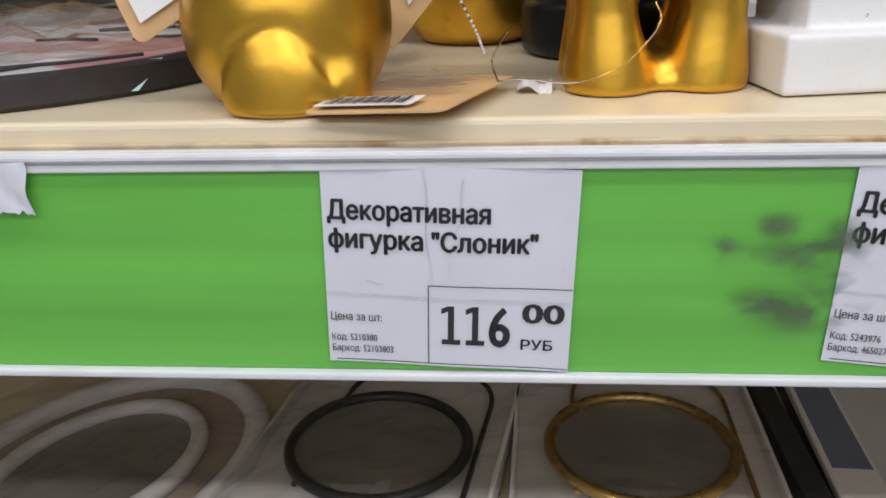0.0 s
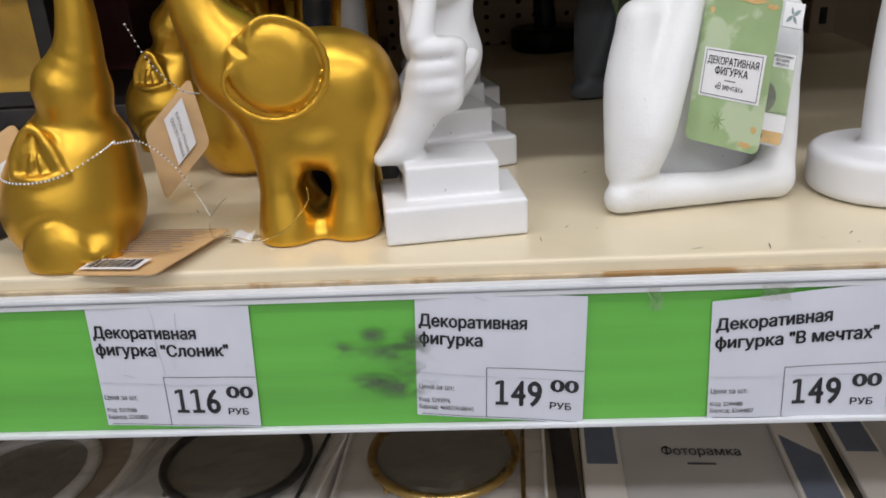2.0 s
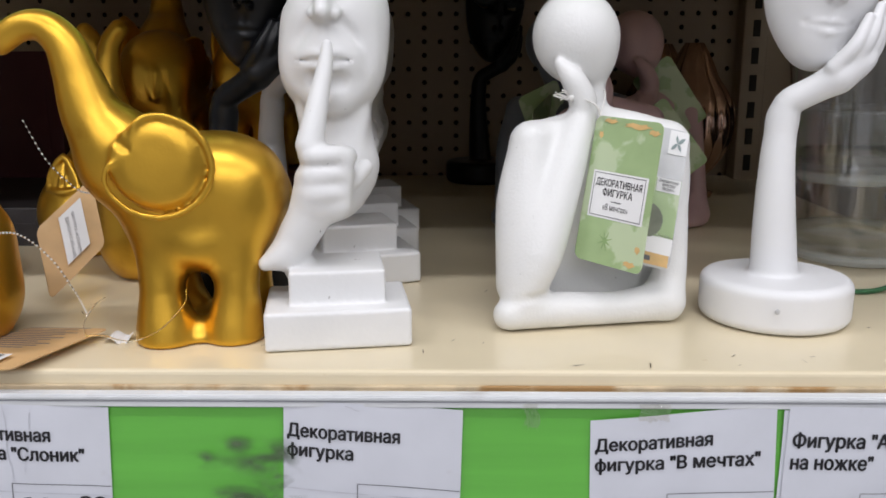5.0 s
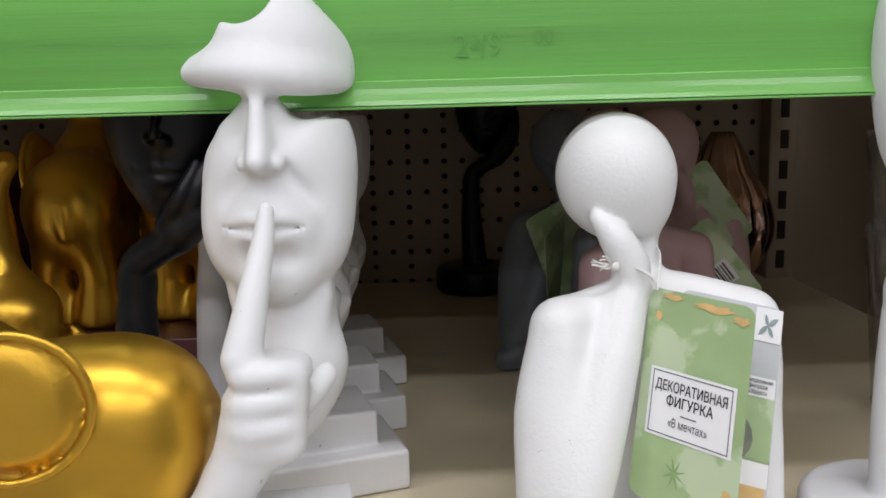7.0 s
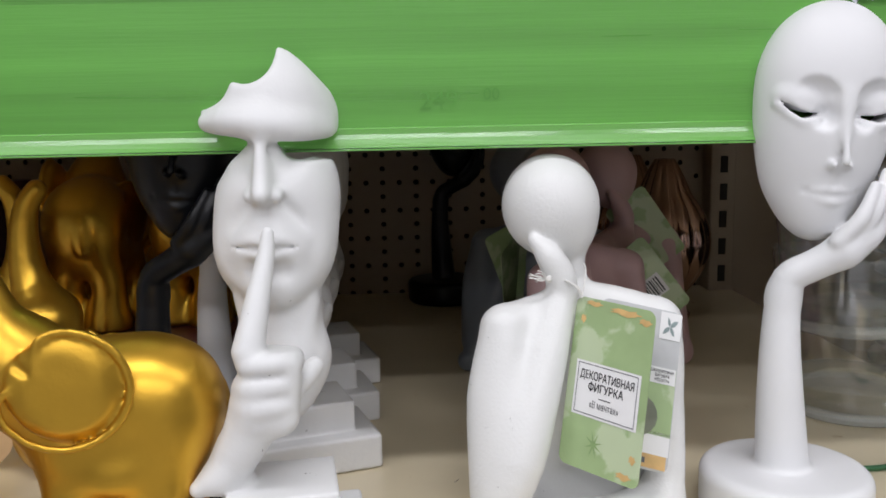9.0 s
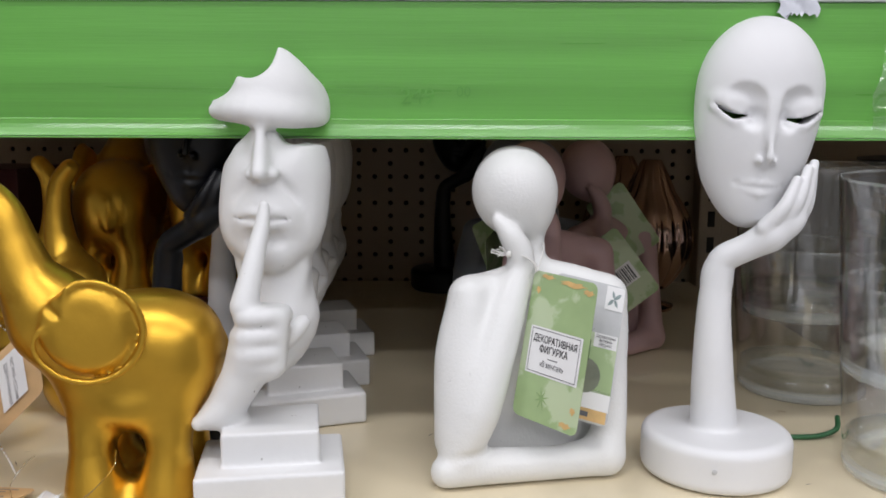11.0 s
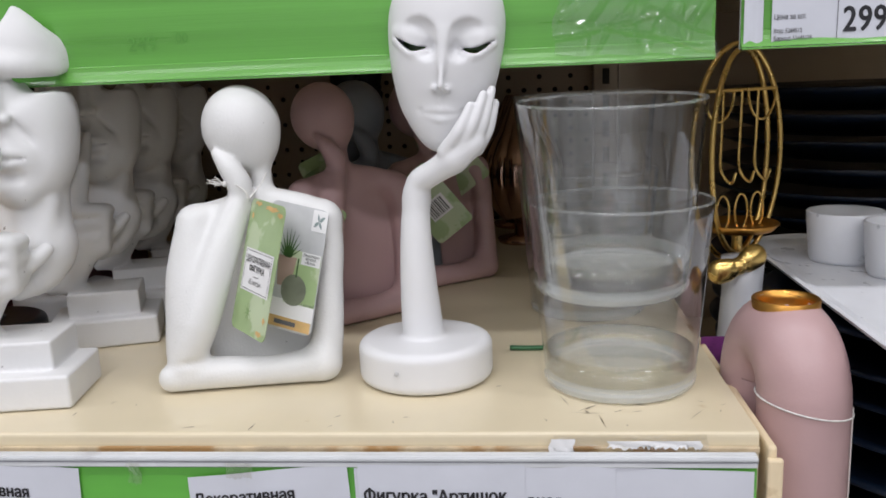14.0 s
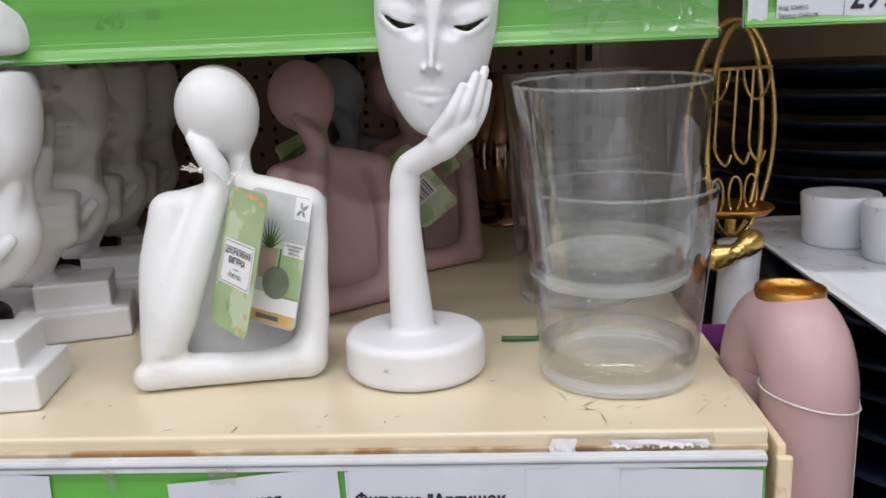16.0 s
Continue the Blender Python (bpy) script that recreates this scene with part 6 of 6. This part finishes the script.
carton("picture_box", -0.3300, 0.2700, DECK + 0.030, 0.145, 0.03, 0.20, 0, M_DARKWOOD, M_MUSTARD, "dark boxed picture with a mustard gold front")
carton("shelf_riser_box", -0.3600, 0.2650, DECK, 0.30, 0.30, 0.0295, 0, M_DARKWOOD, M_DARKWOOD, "flat dark box lying on the shelf")
carton("gift_box", -0.1150, 0.2450, DECK, 0.170, 0.130, 0.055, 0, M_MAROON, M_MAROON, "maroon card box under the rear gold elephants")
carton("gift_box", -0.3400, 0.4200, DECK + 0.030, 0.155, 0.10, 0.115, 0, M_MAROON, M_MAROON, "maroon card box behind the elephants")


# ---- lower shelf: boxed mirrors and photo frames ----
LOW = 0.885


def mirror_pack(x, y, rz, metal, label, ring=0.064):
    """Clear-fronted card tray with a round mirror, its wire arch and stand."""
    top = empty("boxed_mirror", x, y, LOW, rz)
    part("tray", box((-0.090, -0.150, 0), (0.090, 0.150, 0.012), 0.002), M_BOXCARD, top, "off-white card tray")
    for sx in (-1, 1):
        part("tray_edge", box((sx * 0.0885 - 0.0015, -0.150, 0.012), (sx * 0.0885 + 0.0015, 0.150, 0.022), 0.0005), M_BOXCARD, top)
    circle = [(ring * math.cos(2 * math.pi * k / 64), ring * math.sin(2 * math.pi * k / 64), 0.022) for k in range(64)]
    part("ring", tube(circle, 0.0042, 10, True), metal, top, smooth=True)
    part("glass", lathe([(0.0001, 0.0200), (ring - 0.001, 0.0200), (ring - 0.001, 0.0180), (0.0001, 0.0180)], 64), M_MIRROR, top, "wrapped mirror glass")
    arch = [(0.058 * math.cos(math.pi * k / 20) + 0.012, 0.070 + 0.055 * math.sin(math.pi * k / 20), 0.017) for k in range(21)]
    part("arch_wire", tube([(0.070, -0.10, 0.017)] + arch + [(-0.046, -0.05, 0.017)], 0.0020, 8), metal, top)
    part("stand_wire", tube([(0.0, -ring, 0.020), (0.0, -0.13, 0.018)], 0.0020, 8), metal, top)
    def film(u, v):
        p = Vector((-0.088 + 0.176 * u, -0.148 + 0.296 * v, 0))
        return (p.x, p.y, 0.0285 + 0.003 * noise.noise(p * 30) + 0.002 * noise.noise(p * 75))
    part("film", sheet(30, 44, film), M_WRAP, top, "clear film front")
    return tagged(top, label, "boxed mirror", "boxed mirrors")


mirror_pack(-0.0980, 0.2600, -8, M_BLACKMETAL, "black wire round mirror in a clear-fronted box")
mirror_pack(0.0880, 0.2640, -2, M_GOLDWIRE, "gold wire round mirror in a clear-fronted box")


def oval_frame(x, y, rz):
    top = empty("oval_photo_frame", x, y, LOW, rz)
    def ring(a, b, r, z):
        return [(a * math.cos(2 * math.pi * k / 72), b * math.sin(2 * math.pi * k / 72), z) for k in range(72)]
    part("insert", lathe([(0.0001, 0.010), (0.095, 0.010), (0.095, 0.0), (0.0001, 0.0)], 64), M_TAUPE, top).scale = (1, 1.3, 1)
    part("outer_ring", tube(ring(0.100, 0.130, 0, 0.012), 0.010, 10, True), M_IVORY, top, smooth=True)
    part("inner_ring", tube(ring(0.062, 0.082, 0, 0.015), 0.0065, 10, True), M_IVORY, top, smooth=True)
    part("glass", lathe([(0.0001, 0.0125), (0.060, 0.0125), (0.060, 0.0105), (0.0001, 0.0105)], 48), M_MIRROR, top).scale = (1, 1.32, 1)
    part("film", sheet(30, 30, lambda u, v: (-0.12 + 0.24 * u, -0.15 + 0.30 * v, 0.030 + 0.006 * noise.noise(Vector((u * 6, v * 7, 2))) + 0.004 * noise.noise(Vector((u * 15, v * 15, 5))))), M_WRAP, top, "crumpled clear wrap")
    return tagged(top, "ivory oval photo frame in crumpled clear wrap", "photo frame", "photo frames on the lower shelf")


oval_frame(-0.3000, 0.2350, -25)


def photo_frame(x, y, rz, w, label, words=True):
    top = empty("photo_frame", x, y, LOW, rz)
    part("backing", box((0, -0.16, 0), (w, 0.16, 0.012), 0.001), M_DARKWOOD, top, "dark frame edge")
    part("insert_card", box((0.034, -0.155, 0.012), (w - 0.034, 0.128, 0.0135)), M_PHOTO, top, "pale printed insert")
    for x0 in (0.0, w - 0.034):
        part("moulding", box((x0, -0.16, 0.012), (x0 + 0.034, 0.16, 0.020), 0.002), M_BOXCARD, top, "off-white moulding")
    part("moulding", box((0.0342, 0.128, 0.012), (w - 0.0342, 0.16, 0.0198), 0.002), M_FRAMEGREY, top, "slate grey top band")
    part("grey_band", box((0.004, 0.01, 0.0202), (0.030, 0.115, 0.0206)), M_FRAMEGREY, top, "slate grey printed band")
    bm = bmesh.new()
    bm.faces.new([bm.verts.new(p) for p in ((w - 0.031, 0.055, 0.0206), (w - 0.003, 0.025, 0.0206), (w - 0.003, -0.15, 0.0206), (w - 0.031, -0.15, 0.0206))])
    part("grey_band", bm, M_FRAMEGREY, top, "slate grey printed band")
    if words:
        t = link_mesh("print", writing("Фоторамка", 0.017, 0.012, 0.068), M_GREYINK, top)
        t.location = (w / 2 - 0.032, 0.032, 0.0142)
        part("word_bar", box((w / 2 - 0.012, 0.0190, 0.0137), (w / 2 + 0.012, 0.0215, 0.0141)), M_GREYINK, top)
    return tagged(top, label, "photo frame", "photo frames on the lower shelf")


photo_frame(0.2080, 0.2350, -3, 0.205, "boxed photo frame with a pale lettered insert")
photo_frame(0.4300, 0.2450, -3, 0.205, "boxed photo frame beside its twin", False)
carton("dark_carton", 0.1850, 0.1500, LOW, 0.018, 0.22, 0.020, 0, M_DARKWOOD, M_DARKWOOD, "thin dark box between the frames", inset=0.003)
carton("dark_carton", -0.2600, 0.4300, LOW, 0.62, 0.15, 0.060, 0, M_DARKWOOD, M_DARKWOOD, "long dark carton at the back of the lower shelf")


# ---- next bay: candlestick, tray, plates, wire stand ----
SIDE = 1.07


def arch_candlestick(x, y, z):
    """Bent tube on two feet with a metal cup in its crown."""
    top = empty("arch_candlestick", x, y, z)
    r, span = 0.0238, 0.044
    yaw = radians(102)
    leg = lambda s, zz: (s * math.cos(yaw), s * math.sin(yaw), zz)
    bend = [leg(span / 2 - span / 2 * math.cos(math.pi * k / 14) , 0.128 + 0.030 * math.sin(math.pi * k / 14)) for k in range(15)]
    pts = [leg(0, 0.0), leg(0, 0.05), leg(0, 0.10)] + bend + [leg(span, 0.10), leg(span, 0.05), leg(span, 0.0)]
    skin = tube(spline(pts, 60), r, 40)
    hole = [f for f in skin.faces if f.calc_center_median().z > 0.168 and math.hypot(f.calc_center_median().x + 0.0045, f.calc_center_median().y - 0.0215) < 0.0150]
    bmesh.ops.delete(skin, geom=hole, context="FACES")
    part("body", skin, M_PINK, top, "matt dusty pink bent tube", smooth=True)
    cup = lathe([(0.0172, -0.010), (0.0180, 0.0004), (0.0174, 0.0010), (0.0158, 0.0006), (0.0150, -0.004), (0.0160, -0.018), (0.0001, -0.018)], 48)
    ob = part("candle_cup", cup, M_GOLDRIM, top, "gold metal candle cup", smooth=True)
    ob.location = (-0.0045, 0.0215, 0.1788)
    string = [((r + 0.0008) * math.cos(a), (r + 0.0008) * math.sin(a), 0.128 - 0.0045 * math.cos(a)) for a in [2 * math.pi * k / 40 for k in range(40)]]
    part("string", tube(string, 0.0005, 6, True), M_STRING, top, "thin white string")
    part("tag", box((r + 0.001, -0.002, 0.03), (r + 0.0018, 0.016, 0.125), 0.0002), M_BOXCARD, top, "narrow paper tag seen edge on")
    return tagged(top, "dusty pink arch candlestick with a gold cup", "candlestick")


arch_candlestick(0.5590, 0.0540, SIDE)


def plate_stack(x, y, z, count, r, label):
    stack = []
    for k in range(count):
        top = empty("dinner_plate", x + 0.004 * math.sin(k * 2.1), y + 0.004 * math.cos(k * 1.7), z + k * 0.022)
        part("body", lathe([(0.0001, 0.004), (r * 0.6, 0.002), (r * 0.62, 0.0), (r * 0.66, 0.003), (r * 0.9, 0.014), (r, 0.019), (r, 0.0215), (r * 0.9, 0.018), (r * 0.64, 0.008), (0.0001, 0.007)], 80), M_NAVY, top, smooth=True)
        tagged(top, label, "plate", "stacked navy plates")
    return stack


plate_stack(0.7150, 0.1750, SIDE, 7, 0.140, "navy blue glazed plate in a stack")
plate_stack(0.7350, 0.4350, SIDE, 13, 0.135, "dark navy glazed plate in the rear stack")


def tray(x, y, z, half_x=0.19, half_y=0.165, corner=0.045):
    """Long ceramic tray with rounded corners and a low raised rim."""
    top = empty("serving_tray", x, y, z)
    bm, rings = bmesh.new(), []
    for inset, height in ((0.030, 0.0), (0.012, 0.0025), (0.0015, 0.0110), (0.0, 0.0135), (0.0022, 0.0142), (0.0055, 0.0110), (0.016, 0.0072), (0.034, 0.0064)):
        ring = []
        for sx, sy, a0 in ((1, 1, 0), (-1, 1, 90), (-1, -1, 180), (1, -1, 270)):
            for k in range(9):
                a, r = radians(a0 + 90 * k / 8), corner - min(inset, corner * 0.7)
                ring.append(bm.verts.new((sx * (half_x - inset - r) + r * math.cos(a), sy * (half_y - inset - r) + r * math.sin(a), height)))
        rings.append(ring)
    for p, q in zip(rings, rings[1:]):
        for i in range(len(p)):
            bm.faces.new((p[i], p[(i + 1) % len(p)], q[(i + 1) % len(p)], q[i]))
    bm.faces.new(rings[-1])
    bm.faces.new(rings[0][::-1])
    bmesh.ops.recalc_face_normals(bm, faces=bm.faces[:])
    part("body", bm, M_TRAY, top, "speckled pale ceramic")
    return tagged(top, "long pale grey ceramic tray on top of navy plates", "tray")


TRAY_Z = SIDE + 7 * 0.022 + 0.0005
tray(0.7765, 0.1500, TRAY_Z)


def cup(x, y, z, label):
    top = empty("small_cup", x, y, z)
    part("body", lathe([(0.0001, 0.002), (0.0225, 0.0), (0.0240, 0.003), (0.0268, 0.036), (0.0262, 0.0372), (0.0250, 0.036), (0.0222, 0.006), (0.0001, 0.0045)], 56), M_TRAY, top, smooth=True)
    return tagged(top, label, "cup", "small cups on the tray")


cup(0.6480, 0.2480, TRAY_Z + 0.0065, "pale grey ceramic cup standing on the tray")
cup(0.6700, 0.1980, TRAY_Z + 0.0065, "pale grey ceramic cup near the tray edge")


def wire_stand(x, y, z):
    """Brass wire stand: two upright ovals, cross bar with hooks, round dish."""
    top = empty("jewellery_stand", x, y, z)
    for k, (rx, rz, dy, cz, turn) in enumerate(((0.038, 0.074, 0.0, 0.243, 46), (0.043, 0.080, 0.010, 0.241, 30))):
        a = radians(turn)
        loop = [(rx * math.cos(t) * math.cos(a), dy + rx * math.cos(t) * math.sin(a), cz + rz * math.sin(t)) for t in [2 * math.pi * j / 56 for j in range(56)]]
        part("oval_ring", tube(loop, 0.0021, 8, True), M_GOLDWIRE, top, smooth=True)
    a = radians(32)
    bar = [(s * math.cos(a), s * math.sin(a), 0.288) for s in (-0.034, 0.034)]
    part("cross_bar", tube(bar, 0.0014, 8), M_GOLDWIRE, top)
    for s in (-0.018, 0.000, 0.016):
        px, py = s * math.cos(a), s * math.sin(a)
        keys = [(px, py, 0.288), (px - 0.001, py - 0.001, 0.255), (px - 0.001, py - 0.001, 0.232), (px + 0.006, py - 0.003, 0.222), (px + 0.009, py - 0.004, 0.230)]
        part("hook", tube(spline(keys, 18), 0.0011, 6), M_GOLDWIRE, top)
        loop = [(px + 0.001 + 0.0045 * math.sin(t), py - 0.002, 0.200 + 0.013 * math.cos(t)) for t in [2 * math.pi * j / 20 for j in range(20)]]
        part("drop_loop", tube(loop, 0.0009, 6, True), M_GOLDWIRE, top)
    for s in (-0.022, 0.020):
        swag = [((s + 0.014 * math.sin(t)) * math.cos(a), (s + 0.014 * math.sin(t)) * math.sin(a), 0.288 - 0.022 * math.cos(t)) for t in [-1.5 + 3.0 * j / 14 for j in range(15)]]
        part("swag", tube(swag, 0.0010, 6), M_GOLDWIRE, top)
    part("stem", tube([(0, 0.003, 0.187), (0, 0.003, 0.0)], 0.0040, 10), M_GOLDWIRE, top)
    part("dish", lathe([(0.0001, 0.186), (0.024, 0.186), (0.029, 0.191), (0.028, 0.192), (0.023, 0.189), (0.0001, 0.189)], 48), M_GOLDRIM, top, smooth=True)
    part("foot", lathe([(0.0001, 0), (0.035, 0), (0.035, 0.004), (0.006, 0.008), (0.0001, 0.009)], 40), M_GOLDWIRE, top)
    return tagged(top, "brass wire jewellery stand with hooks", "stand")


wire_stand(0.5710, 0.2450, SIDE)


def bow_figurine(x, y, z):
    """Slim pearl-grey vase body tied with a gold bow."""
    c = Clay((-0.032, -0.022, -0.002), (0.032, 0.022, 0.032), 0.0010)
    for s in (-1, 1):
        c.add(c.run([(s * 0.003, 0, 0.0150), (s * 0.009, -0.001, 0.0155), (s * 0.0145, 0.001, 0.0160)], [0.0055, 0.0088, 0.0098]), 0.002)
    c.add(c.ball((0, -0.001, 0.0145), (0.0058, 0.0090, 0.0066)), 0.0015)
    mesh = c.skin("gold_bow", (0, 0, 0), 2)
    top = empty("bow_vase", x, y, z)
    part("body", lathe([(0.0001, 0), (0.024, 0), (0.026, 0.006), (0.022, 0.05), (0.017, 0.10), (0.013, 0.158), (0.014, 0.180), (0.0001, 0.182)], 48), M_SILVER, top, "pearl grey body", smooth=True)
    bow = link_mesh("bow", mesh, M_GOLDWIRE, top, "shiny gold bow")
    bow.matrix_local = pose(-0.003, -0.015, 0.1655, 0, -20, 14)
    bow.scale = (0.86, 0.70, 0.86)
    part("paper_tag", box((-0.030, -0.018, 0.075), (-0.012, -0.0175, 0.130), 0.0002), M_PURPLE, top, "purple printed paper tag")
    return tagged(top, "pearl grey vase tied with a shiny gold bow", "vase")


bow_figurine(0.5580, 0.1800, SIDE)
